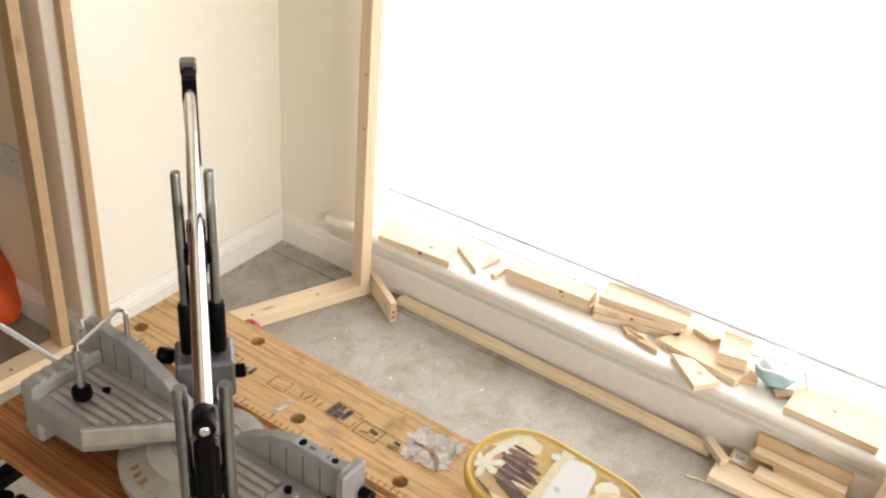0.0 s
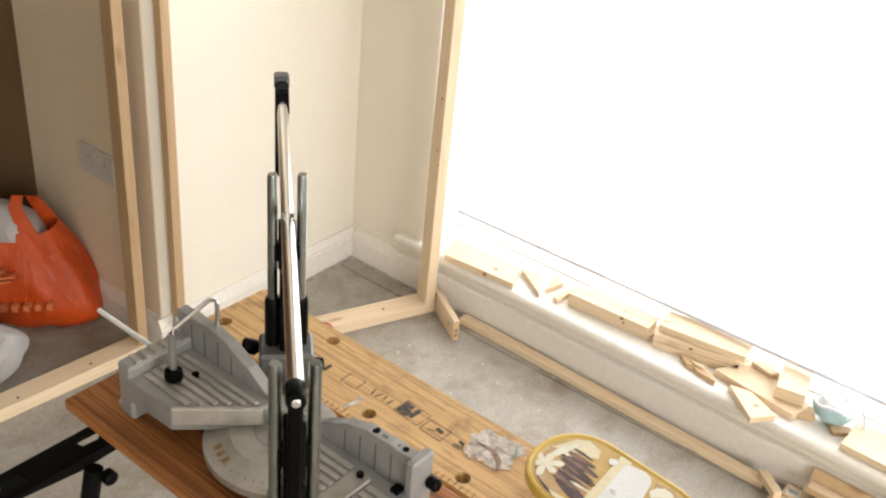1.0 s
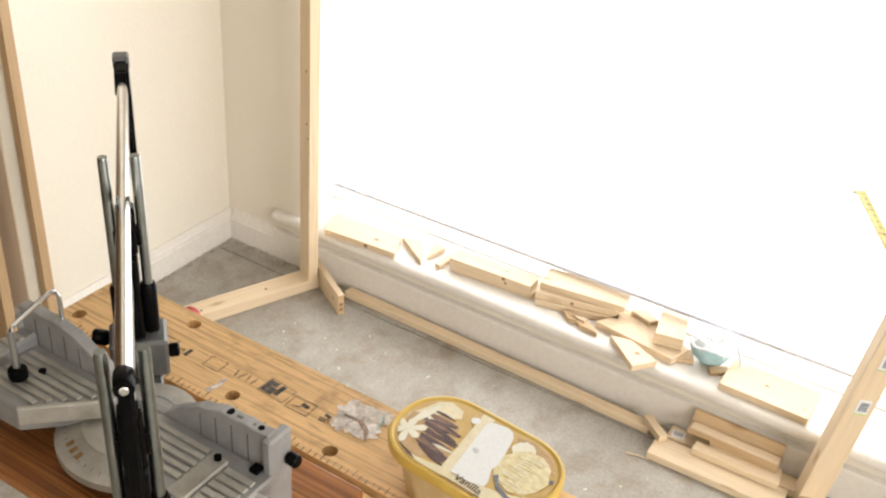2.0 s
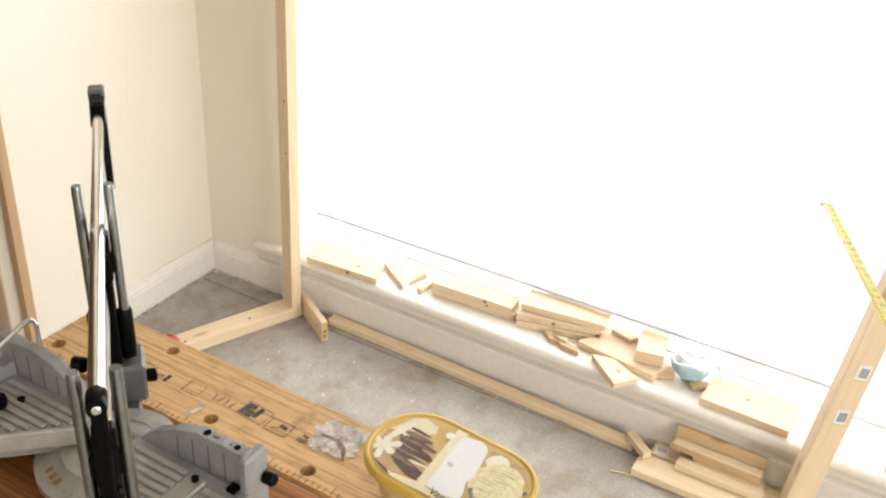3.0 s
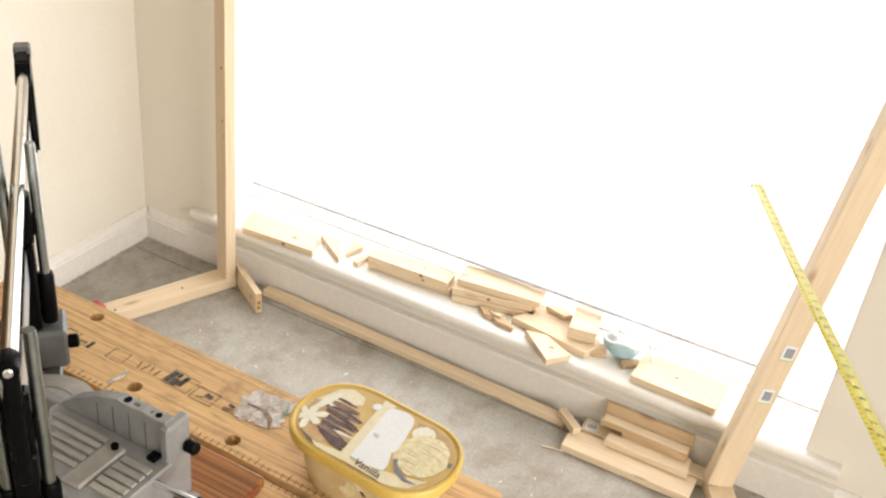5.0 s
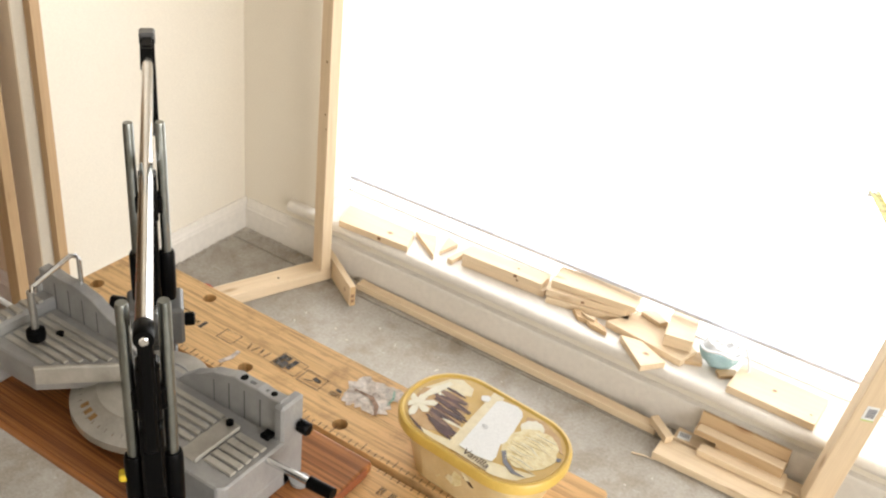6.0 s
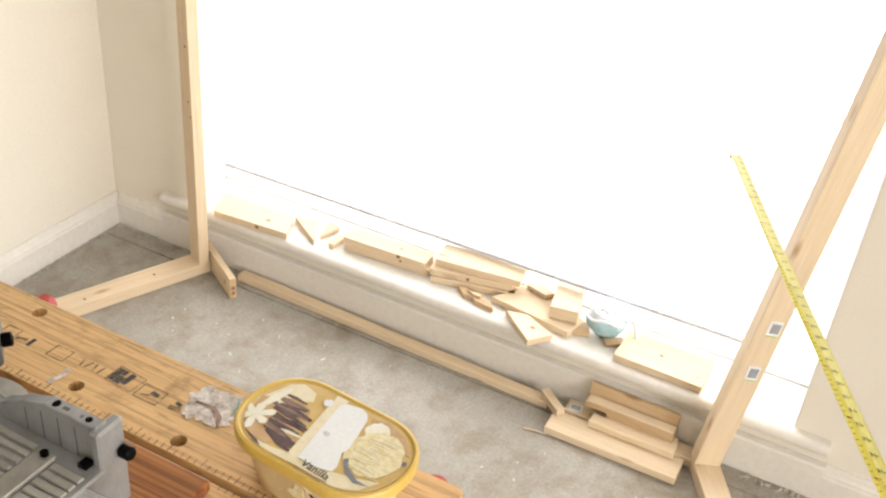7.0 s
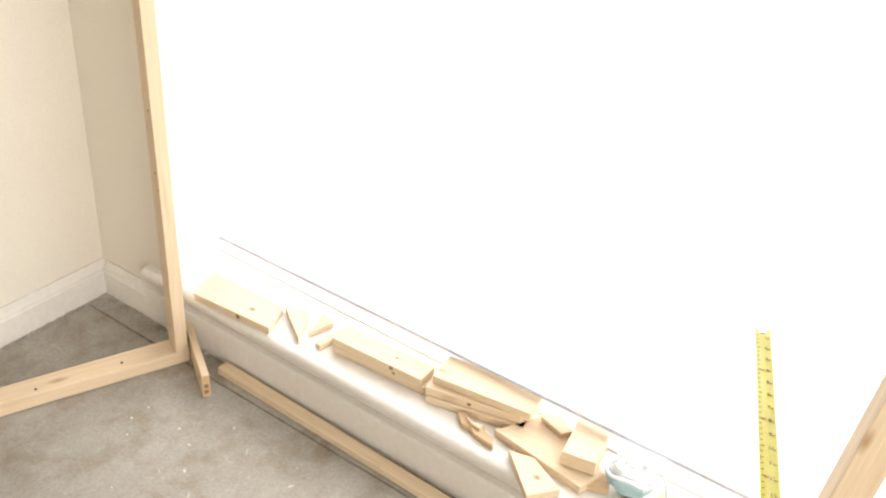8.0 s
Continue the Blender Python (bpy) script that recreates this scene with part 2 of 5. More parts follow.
STRAP = mottled("white fabric", (0.76, 0.77, 0.78), (0.84, 0.85, 0.86), 40, 400, 0.8, bump=0.2)
TAPE = mottled("yellow tape enamel", (0.66, 0.56, 0.035), (0.76, 0.66, 0.07), 12, 200, 0.35, bump=0.03)
SOCKET = mottled("grey white socket plastic", (0.56, 0.52, 0.465), (0.62, 0.58, 0.52), 8, 200, 0.35, bump=0.03)
SLOT_SHADE = plain("slot shade tone", (0.4, 0.38, 0.35), 0.6)
TAPE_RED = plain("red tape print", (0.6, 0.08, 0.03), 0.5)


for dark_one in (BLACK, BLACK_STEEL):
    dark_one.node_tree.nodes["Principled BSDF"].inputs["Specular IOR Level"].default_value = 0.07


def filmy(name, colour, through_share, rough):
    m, t, b = shader(name, rough)
    v = coords(t)
    n = noise_of(t, v, 9, 5)
    t.links.new(ramp(t, n, [(0.3, tuple(c * 0.72 for c in colour)), (0.7, colour)]), b.inputs["Base Color"])
    b.inputs["Transmission Weight"].default_value = through_share
    bumped(t, b, noise_of(t, coords(t, (1, 1, 0.55)), 17, 7, 0.6, 1.6), 0.75, 0.014)
    return m


BAG = filmy("orange carrier plastic", (0.62, 0.075, 0.006), 0.05, 0.42)
BAG_PRINT = plain("pale orange print", (0.75, 0.21, 0.085), 0.5)
FILM = filmy("cloudy white plastic", (0.78, 0.75, 0.74), 0.45, 0.3)


def glass():
    m, t, b = shader("window glass", 0.02)
    b.inputs["Transmission Weight"].default_value = 1.0
    b.inputs["IOR"].default_value = 1.02
    return m


GLASS = glass()


# ---- mesh helpers ----
def box(x0, x1, y0, y1, z0, z1, bev=0.0015, seg=1):
    bm = bmesh.new()
    bmesh.ops.create_cube(bm, size=1)
    for v in bm.verts:
        v.co = Vector((x0 + (v.co.x + 0.5) * (x1 - x0), y0 + (v.co.y + 0.5) * (y1 - y0), z0 + (v.co.z + 0.5) * (z1 - z0)))
    if bev:
        bmesh.ops.bevel(bm, geom=bm.edges[:], offset=bev, segments=seg, affect="EDGES", profile=0.6)
    return bm


def prism(outline, z0, z1, bev=0.0):
    """An upright slab over a plan outline."""
    bm = bmesh.new()
    f = bm.faces.new([bm.verts.new((x, y, z0)) for x, y in outline])
    top = bmesh.ops.extrude_face_region(bm, geom=[f])
    for v in top["geom"]:
        if isinstance(v, bmesh.types.BMVert):
            v.co.z = z1
    bmesh.ops.recalc_face_normals(bm, faces=bm.faces[:])
    if bev:
        bmesh.ops.bevel(bm, geom=bm.edges[:], offset=bev, segments=1, affect="EDGES")
    return bm


def profile(points, length, axis="x"):
    """A (depth, height) outline drawn out along x (depth on y) or y (depth on x)."""
    bm = bmesh.new()
    ends = []
    for s in (0, length):
        ends.append([bm.verts.new((s, d, h) if axis == "x" else (d, s, h)) for d, h in points])
    n = len(points)
    for i in range(n):
        bm.faces.new((ends[0][i], ends[0][(i + 1) % n], ends[1][(i + 1) % n], ends[1][i]))
    bm.faces.new(ends[0])
    bm.faces.new(ends[1])
    bmesh.ops.recalc_face_normals(bm, faces=bm.faces[:])
    return bm


def rod(points, r, seg=14, r_end=None):
    """A round bar along a line of points."""
    bm = bmesh.new()
    pts = [Vector(p) for p in points]
    loops = []
    for i, p in enumerate(pts):
        a, b = pts[max(i - 1, 0)], pts[min(i + 1, len(pts) - 1)]
        d = (b - a).normalized()
        side = d.cross(Vector((0, 0, 1)) if abs(d.z) < 0.9 else Vector((1, 0, 0))).normalized()
        up = side.cross(d)
        rr = r if r_end is None else r + (r_end - r) * i / (len(pts) - 1)
        loops.append([bm.verts.new(p + rr * (math.cos(k * math.tau / seg) * side + math.sin(k * math.tau / seg) * up)) for k in range(seg)])
    for one, two in zip(loops, loops[1:]):
        for k in range(seg):
            bm.faces.new((one[k], one[(k + 1) % seg], two[(k + 1) % seg], two[k]))
    bm.faces.new(loops[0])
    bm.faces.new(loops[-1])
    bmesh.ops.recalc_face_normals(bm, faces=bm.faces[:])
    for f in bm.faces:
        f.smooth = len(f.verts) == 4
    return bm


def lathe(outline, seg=28):
    """(radius, height) pairs turned round z, closed at both ends."""
    bm = bmesh.new()
    rings = [[bm.verts.new((r * math.cos(k * math.tau / seg), r * math.sin(k * math.tau / seg), z)) for k in range(seg)] for r, z in outline]
    for one, two in zip(rings, rings[1:]):
        for k in range(seg):
            bm.faces.new((one[k], one[(k + 1) % seg], two[(k + 1) % seg], two[k])).smooth = True
    bm.faces.new(rings[0])
    bm.faces.new(rings[-1])
    bmesh.ops.recalc_face_normals(bm, faces=bm.faces[:])
    return bm


def merged(*several):
    out = bmesh.new()
    for bm in several:
        me = bpy.data.meshes.new("piece")
        bm.to_mesh(me)
        bm.free()
        out.from_mesh(me)
        bpy.data.meshes.remove(me)
    return out


def moved(bm, m):
    bmesh.ops.transform(bm, matrix=m, verts=bm.verts[:])
    return bm


def mesh_of(name, bm, material):
    me = bpy.data.meshes.new(name)
    for e in bm.edges:
        if len(e.link_faces) == 2 and e.calc_face_angle(0) > 0.75:
            e.smooth = False
    bm.to_mesh(me)
    bm.free()
    for one in material if isinstance(material, (list, tuple)) else (material,):
        me.materials.append(one)
    return me


def part(name, bm, material, parent, label=""):
    ob = new(name, mesh_of(name, bm, material))
    ob.parent = parent
    return tagged(ob, label)


def thing(name, m, label, category, group="", kind=""):
    ob = new(name)
    ob.empty_display_size = 0.05
    ob.matrix_world = m
    return tagged(ob, label, category, group, kind)


def solid(name, bm, material, m, label, category, group="", kind=""):
    ob = new(name, mesh_of(name, bm, material))
    ob.matrix_world = m
    return tagged(ob, label, category, group, kind)


def heading(x, y, z, along, rx=0.0):
    """A pose whose x axis points along a plan direction."""
    return pose(x, y, z, rx, 0, math.degrees(math.atan2(along[1], along[0])))


# ---- the room ----
SILL_Z, OPEN_L, OPEN_R, OPEN_TOP = 0.165, 0.29, 2.012, 2.08
PIER_Y, PIER_X, BACK_X = -0.733, 0.010, -0.535


def structure(name, bm, material, label, category):
    return solid(name, bm, material, Matrix.Identity(4), label, category, kind="structure")


slabs = [(-1.0, ROOM_X, -0.0765, 0.0), (-1.0, ROOM_X, -0.708, -0.0795), (-1.0, ROOM_X, ROOM_Y, -0.711)]
floor = structure("floor", box(-1.2, ROOM_X + 0.2, ROOM_Y - 0.2, 0.32, -0.16, -0.012, 0), CONCRETE, "bare grey concrete floor with stains and joints", "floor")
for x0, x1, y0, y1 in slabs:
    bm = box(x0, x1, y0, y1, -0.011, 0.0, 0.0025)
    part("slab", bm, CONCRETE, floor)

# window wall, with a real opening
structure("wall_window_left", box(-0.3, OPEN_L, 0.0, 0.175, -0.01, HIGH, 0), WALL, "cream painted wall beside the window", "wall")
structure("wall_window_right", box(OPEN_R, ROOM_X + 0.2, 0.0, 0.175, -0.01, HIGH, 0), WALL, "cream painted wall beside the window", "wall")
structure("wall_window_below", box(OPEN_L, OPEN_R, 0.0, 0.175, -0.01, SILL_Z - 0.036, 0), WALL, "cream painted wall below the window sill", "wall")
structure("wall_window_above", box(OPEN_L, OPEN_R, 0.0, 0.175, OPEN_TOP, HIGH, 0), WALL, "cream painted wall above the window", "wall")
pier = box(-0.3, PIER_X, PIER_Y, -0.0005, -0.01, HIGH, 0)
structure("wall_pier", pier, WALL, "cream painted wall meeting the window wall", "wall")
structure("wall_alcove_side", box(BACK_X - 0.2, PIER_X - 0.002, PIER_Y - 0.003, -0.7, -0.01, HIGH, 0), WALL_SHADE_TAN, "alcove wall with a socket, toned tan for shade", "wall")
structure("wall_alcove_back", box(BACK_X - 0.2, BACK_X, ROOM_Y - 0.2, PIER_Y - 0.0035, -0.01, HIGH, 0), WALL_SHADE_BROWN, "alcove wall darkened brown for deep shade", "wall")
# right wall, out of view; its opening is added to let the fill in
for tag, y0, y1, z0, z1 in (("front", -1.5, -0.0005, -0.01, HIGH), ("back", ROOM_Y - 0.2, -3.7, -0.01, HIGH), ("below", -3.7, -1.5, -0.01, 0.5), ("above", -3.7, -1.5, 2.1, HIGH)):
    structure("wall_right_" + tag, box(ROOM_X, ROOM_X + 0.2, y0, y1, z0, z1, 0), WALL, "plain cream wall with an opening added for the fill lamp", "wall")
structure("wall_behind", box(BACK_X, ROOM_X, ROOM_Y - 0.2, ROOM_Y, -0.01, HIGH, 0), WALL, "plain cream wall", "wall")
structure("ceiling", box(BACK_X - 0.2, ROOM_X + 0.2, ROOM_Y - 0.2, 0.3, HIGH + 0.001, HIGH + 0.15, 0), CEIL, "plain white ceiling", "ceiling")

# skirting boards: (depth from the wall, height)
SKIRT = [(0, 0), (0.018, 0), (0.018, 0.069), (0.0155, 0.074), (0.0155, 0.079), (0.012, 0.085), (0.0095, 0.092), (0.007, 0.096), (0.006, 0.1), (0, 0.1)]
PLAIN_SKIRT = [(0, 0), (0.018, 0), (0.018, 0.09), (0.016, 0.096), (0.006, 0.1), (0, 0.1)]
left_run = moved(profile([(-d, h) for d, h in SKIRT], 0.2 - PIER_X - 0.018), pose(PIER_X + 0.018, 0, 0.001))
sill_run = moved(profile([(-d, h) for d, h in PLAIN_SKIRT], 1.9), pose(0.2, 0, 0.001))
right_run = moved(profile([(-d, h) for d, h in SKIRT], ROOM_X - 2.1), pose(2.1, 0, 0.001))
structure("baseboard_window", merged(left_run, sill_run, right_run), SATIN, "white skirting board, plain under the window sill", "skirting board")
bm = moved(profile(SKIRT, -PIER_Y + 0.018, "y"), pose(PIER_X, PIER_Y - 0.018, 0.001))
structure("baseboard_pier", bm, SATIN, "white moulded skirting board", "skirting board")
bm = moved(profile([(-d, h) for d, h in SKIRT], PIER_X - BACK_X), pose(BACK_X, PIER_Y, 0.001))
structure("baseboard_alcove", bm, SATIN, "white moulded skirting board in the alcove", "skirting board")

# rough plaster crumbs left along the foot of the skirting
rng = random.Random(4)
crumbs = []
for k in range(420):
    if k < 210:
        x, y = rng.uniform(0.03, 0.42), -0.019 - abs(rng.gauss(0, 0.008))
    elif k < 340:
        x, y = PIER_X + 0.019 + abs(rng.gauss(0, 0.005)), rng.uniform(-0.6, -0.02)
    else:
        x, y = rng.uniform(1.85, 2.4), -0.02 - abs(rng.gauss(0, 0.012))
    s = rng.uniform(0.0015, 0.0055)
    b = bmesh.new()
    bmesh.ops.create_icosphere(b, subdivisions=1, radius=s, matrix=pose(x, y, s * 0.2, rng.uniform(0, 90), 0, rng.uniform(0, 90)) @ Matrix.Diagonal((1.5, 1, 0.6, 1)))
    crumbs.append(b)
solid("plaster_crumbs", merged(*crumbs), RUBBLE, Matrix.Identity(4), "broken plaster crumbs along the skirting foot", "rubble", kind="stuff")

# sill with a rounded nose and a cover mould under it
nose = [(-0.016 - 0.015 * math.cos(a), SILL_Z - 0.0165 + 0.0165 * math.sin(a)) for a in [radians(-90 + 18 * k) for k in range(11)]]
sill_bm = merged(
    moved(profile(nose + [(-0.0005, SILL_Z), (-0.0005, SILL_Z - 0.033)], 2.093 - 0.206), pose(0.206, 0, 0)),
    box(OPEN_L + 0.0005, OPEN_R - 0.0005, -0.0005, 0.16, SILL_Z - 0.0355, SILL_Z, 0),
)
structure("window_sill", sill_bm, SATIN, "white painted window sill with rounded nose", "window sill")
structure("trim_reveal_left", box(OPEN_L, OPEN_L + 0.004, 0.001, 0.158, SILL_Z, OPEN_TOP, 0), SATIN, "white painted window reveal", "reveal")
structure("trim_reveal_right", box(OPEN_R - 0.004, OPEN_R, 0.001, 0.158, SILL_Z, OPEN_TOP, 0), SATIN, "white painted window reveal", "reveal")
structure("trim_reveal_top", box(OPEN_L + 0.004, OPEN_R - 0.004, 0.001, 0.158, OPEN_TOP - 0.004, OPEN_TOP, 0), SATIN, "white painted window reveal", "reveal")

# window
win = thing("window_1", pose(0, 0.16, SILL_Z), "large white plastic window, burnt out by daylight", "window", kind="structure")
W0, W1, WH = OPEN_L + 0.0005, OPEN_R - 0.0005, OPEN_TOP - SILL_Z - 0.006
part("window_frame", merged(
    box(W0, W1, 0.0, 0.045, -0.002, 0.005, 0.001), box(W0, W1, -0.022, 0.045, WH - 0.05, WH, 0.003),
    box(W0, W0 + 0.005, -0.002, 0.045, 0.014, WH - 0.05, 0.001), box(W1 - 0.005, W1, -0.022, 0.045, 0.014, WH - 0.05, 0.003)), UPVC, win)
foot_of_glass = pose(0.312, 0, 0.066, 0, -0.6, 0)
part("glazing_bar", moved(box(0, 1.54, -0.024, -0.014, -0.011, -0.002, 0.0008), foot_of_glass), GASKET, win, "pale grey bead along the foot of the glass")
part("seal", moved(box(0.004, 1.53, -0.026, -0.014, -0.002, 0.0008, 0.0004), foot_of_glass), SEAL, win, "thin dark seal above the bead")
part("glazing_bar", moved(box(0.01, 1.55, -0.0215, -0.0155, 0.0185, 0.0212, 0), foot_of_glass), GASKET, win, "faint white bead")
pane = part("pane", box(W0 + 0.0055, W1 - 0.0055, 0.008, 0.014, 0.0145, WH - 0.0505, 0), GLASS, win, "clear glass pane")
pane.visible_shadow = False

# ---- stud frames and uprights ----
TW, TT = 0.061, 0.036


def screw_heads(spots, z):
    return merged(*[moved(lathe([(0.0034, 0), (0.0034, 0.0009), (0.001, 0.0005)], 10), pose(x, y, z)) for x, y in spots])


def stud_frame(name, m, rail_len, post_h, label, wood, lean=Matrix.Identity(4), post_w=TW, post_t=TT):
    """A flat floor rail along +x with a post standing on its start."""
    ob = thing(name, m, label, "stud framework", "stud frameworks")
    part("bottom_rail", box(0, rail_len, -TW / 2, TW / 2, 0, TT, 0.0025, 2), PINE, ob)
    post_ob = part("post", box(0, post_h, -post_w / 2, post_w / 2, -post_t, 0, 0.0025, 2), wood, ob)
    post_ob.matrix_basis = lean @ pose(0, 0, TT, 0, -90, 0)
    for x, y in ((0.16, 0.008), (0.36, 0.014)):
        part("screw", screw_heads([(x, y)], TT), INK, ob, "small dark screw head")
    return ob


r1 = Vector((-0.375, -0.927)).normalized()
w1 = Vector((-r1.y, r1.x))
start = Vector((0.412, -0.067)) - w1 * (TW / 2)
LEAN_L = pose(0.003, 0.0045, TT, -2.3, 1.0, 0) @ pose(0, 0, -TT)
fl = stud_frame("stud_framework", heading(start.x, start.y, 0.001, r1), 0.76, 2.0, "pale pine stud frame standing beside the window", PINE, LEAN_L, 0.052, 0.031)
for r, y, z in ((0.004, 0.01, 0.69), (0.0035, 0.012, 0.54), (0.003, 0.02, 0.5)):
    part("knot", moved(lathe([(r, 0), (r * 0.8, 0.0006)], 10), LEAN_L @ pose(0.0315, y, z, 0, 90, 0)), INK_BROWN, fl, "small dark knot")

r2 = Vector((0.49, -0.872)).normalized()
w2 = Vector((-r2.y, r2.x))
front = Vector((1.864, -0.09))
start = front - r2 * TT
LEAN_R = pose(-0.004, -0.003, TT, -6.9, 0, 0) @ pose(0, 0, -TT)
fr = stud_frame("stud_framework", heading(start.x, start.y, 0.001, r2), 0.8, 2.0, "pale pine stud frame with two barcode stickers", PINE, LEAN_R)
for z, y in ((0.438, 0.006), (0.316, 0.004)):
    st = part("sticker", moved(box(TT + 0.0006, TT + 0.0012, y - 0.014, y + 0.014, z - 0.02, z + 0.02, 0), LEAN_R), PAPER, fr, "white barcode sticker with lime edge")
    part("barcode", moved(merged(*[box(TT + 0.0013, TT + 0.0016, y - 0.008 + 0.0033 * k, y - 0.0058 + 0.0033 * k, z - 0.011, z + 0.014, 0) for k in range(6)]), LEAN_R), GREY_INK, st, "dark barcode bars")
    part("lime_edge", moved(box(TT + 0.0013, TT + 0.0015, y - 0.014, y + 0.014, z - 0.02, z - 0.0165, 0), LEAN_R), LIME, st, "lime green strip")

r3 = Vector((-0.065, -0.998)).normalized()
start = Vector((-0.022, -0.775))
f3 = stud_frame("stud_framework", heading(start.x, start.y, 0.001, r3), 1.5, 2.0, "pine stud frame standing in front of the alcove", PINE_SHADED, Matrix.Identity(4), 0.047, 0.028)

solid("timber_stud", box(0, 2.05, -0.013, 0.013, -0.012, 0.012, 0.002, 2), PINE_SHADED, pose(0.034, -0.697, 0.001) @ pose(0, 0, 0, 0, -90, 0),
      "upright pine stud propped against the wall", "timber")

# ---- loose timber on the floor ----
beam_dir = Vector((1.0, -0.017))
solid("floor_batten", box(0, 0.955, -0.0155, 0.0155, 0, 0.0195, 0.0015, 2), PINE_LIT, heading(0.5, -0.043, 0.001, beam_dir), "long pale pine batten lying along the skirting", "timber")
sd = Vector((0.205, -0.125)).normalized()
stub = solid("timber_offcut", box(0, 0.235, -0.009, 0.009, 0, 0.066, 0.002, 2), PINE_LIT, heading(0.343, -0.012, 0.001, sd), "short pine offcut standing on edge by the post", "timber offcut")

part("end_grain", box(0.2352, 0.236, -0.0075, 0.0075, 0.002, 0.064, 0), CUT, stub, "sawn end grain")
for z in (0.018, 0.034):
    part("knot", box(0.2358, 0.2364, -0.005, 0.005, z - 0.005, z + 0.005, 0), KNOT, stub, "dark knot in the end grain")
part("knot", moved(lathe([(0.0075, 0), (0.005, 0.0006)], 12), pose(0.196, -0.0092, 0.034, 90, 0, 0)), KNOT_RING, stub, "brown knot")

heap = "timber offcuts on the floor"
solid("plank", box(0, 0.325, -0.037, 0.037, 0, 0.021, 0.002, 2), PINE_LIT, heading(1.482, -0.119, 0.001, (1, 0.012)), "broad pine plank lying on the floor", "timber offcut", heap)
solid("plank", box(0, 0.33, -0.023, 0.023, 0, 0.0225, 0.002, 2), PINE_LIT, heading(1.5, -0.0505, 0.001, (1, 0.0)), "pine board lying behind the broad plank", "timber offcut", heap)
notched = [(0, -0.034), (0.212, -0.031), (0.206, 0.026), (0.042, 0.026), (0.042, 0.0), (0.002, 0.0)]
solid("plank", prism(notched, 0, 0.0185, 0.0012), PINE_LIT, pose(1.571, -0.067, 0.0238), "notched pine offcut resting on the plank", "timber offcut", heap)
# warmer pine here carries the dimmer light on the face turned from the window
solid("plank", merged(profile([(-0.061, 0.011), (-0.061, 0.026), (-0.034, 0.028), (-0.026, 0.058), (-0.0195, 0.059), (-0.0195, 0.011)], 0.058), moved(profile([(-0.061, 0), (-0.061, 0.026), (-0.034, 0.028), (-0.026, 0.058), (-0.0195, 0.059), (-0.0195, 0)], 0.164), pose(0.058, 0, 0))), PINE_WARM, pose(1.545, -0.005, 0.0426), "stepped pine offcut set against the skirting", "timber offcut", heap)
solid("plank", box(0, 0.216, -0.0125, 0.0125, 0, 0.004, 0.001), PINE, pose(1.55, -0.0545, 0.0702, 4.2, 0, 0), "thin pale pine strip lying on an offcut", "timber offcut", heap)
solid("timber_offcut", box(0, 0.08, -0.011, 0.011, 0, 0.02, 0.0015, 2), PINE, heading(1.438, -0.052, 0.0225, (0.78, -0.62)), "small pine block resting on the batten", "timber offcut", heap)
lab = thing("price_label", pose(1.508, -0.057, 0.0237, 0, 0, 8), "crumpled white barcode label on a plank", "label")
part("paper", box(0, 0.032, -0.013, 0.013, 0, 0.0012, 0), PAPER, lab)
part("barcode", merged(*[box(0.005 + 0.004 * k, 0.0068 + 0.004 * k, -0.007, 0.009, 0.0013, 0.0017, 0) for k in range(6)]), GREY_INK, lab)
solid("splinter", rod([(0, 0, 0.002), (0.03, 0.004, 0.003), (0.055, 0.003, 0.002)], 0.0022, 6, 0.001), PINE, pose(1.437, -0.17, 0.001, 0, 0, 8), "thin wood splinter on the floor", "splinter")

# ---- offcuts on the sill ----
heap = "timber offcuts on the window sill"
S = SILL_Z + 0.0008


def offcut(length, width, thick, x, y, z, turn, label, mat=PINE, tilt=0.0):
    return solid("timber_offcut", box(0, length, 0, width, 0, thick, 0.0015, 2), mat, pose(x, y, z, tilt, 0, turn), label, "timber offcut", heap)


def wedge(outline, thick, x, y, z, turn, label, mat=PINE):
    return solid("timber_wedge", prism(outline, 0, thick, 0.001), mat, pose(x, y, z, 0, 0, turn), label, "timber offcut", heap)


def knot_on(ob, x, y, z, r):
    """A dark oval knot set in a face."""
    ring = [(x + 1.35 * r * math.cos(k * math.tau / 14), y + r * math.sin(k * math.tau / 14)) for k in range(14)]
    core = [(x + 0.7 * r * math.cos(k * math.tau / 10), y + 0.5 * r * math.sin(k * math.tau / 10)) for k in range(10)]
    part("knot", prism(ring, z + 0.0001, z + 0.0003), KNOT_RING, ob, "brown knot")
    part("knot", prism(core, z + 0.0003, z + 0.0005), KNOT, ob, "dark knot centre")


def side_knot(ob, x, y, z, w):
    """A dark knot showing on a front edge."""
    part("knot", box(x - w / 2, x + w / 2, y - 0.0008, y + 0.002, z - w * 0.45, z + w * 0.45, 0.0006), KNOT, ob, "dark knot on the edge")


blk = [(0, 0), (0.23, 0.018), (0.197, 0.1), (-0.035, 0.094)]
end_block = wedge(blk, 0.02, 0.408, -0.036, S, 0, "pale pine block with a knot on the sill")
knot_on(end_block, 0.15, 0.045, 0.02, 0.008)
side_knot(end_block, 0.136, 0.0105, 0.011, 0.011)
wedge([(0, 0), (0.06, 0.02), (0.113, -0.074)], 0.016, 0.602, 0.074, S, 0, "small triangular pine offcut")
wedge([(0, 0), (-0.026, 0.086), (0.018, 0.07)], 0.014, 0.713, 0.033, S, 0, "small triangular pine offcut")
offcut(0.108, 0.017, 0.014, 0.766, 0.016, S, 82, "thin square pine stick")
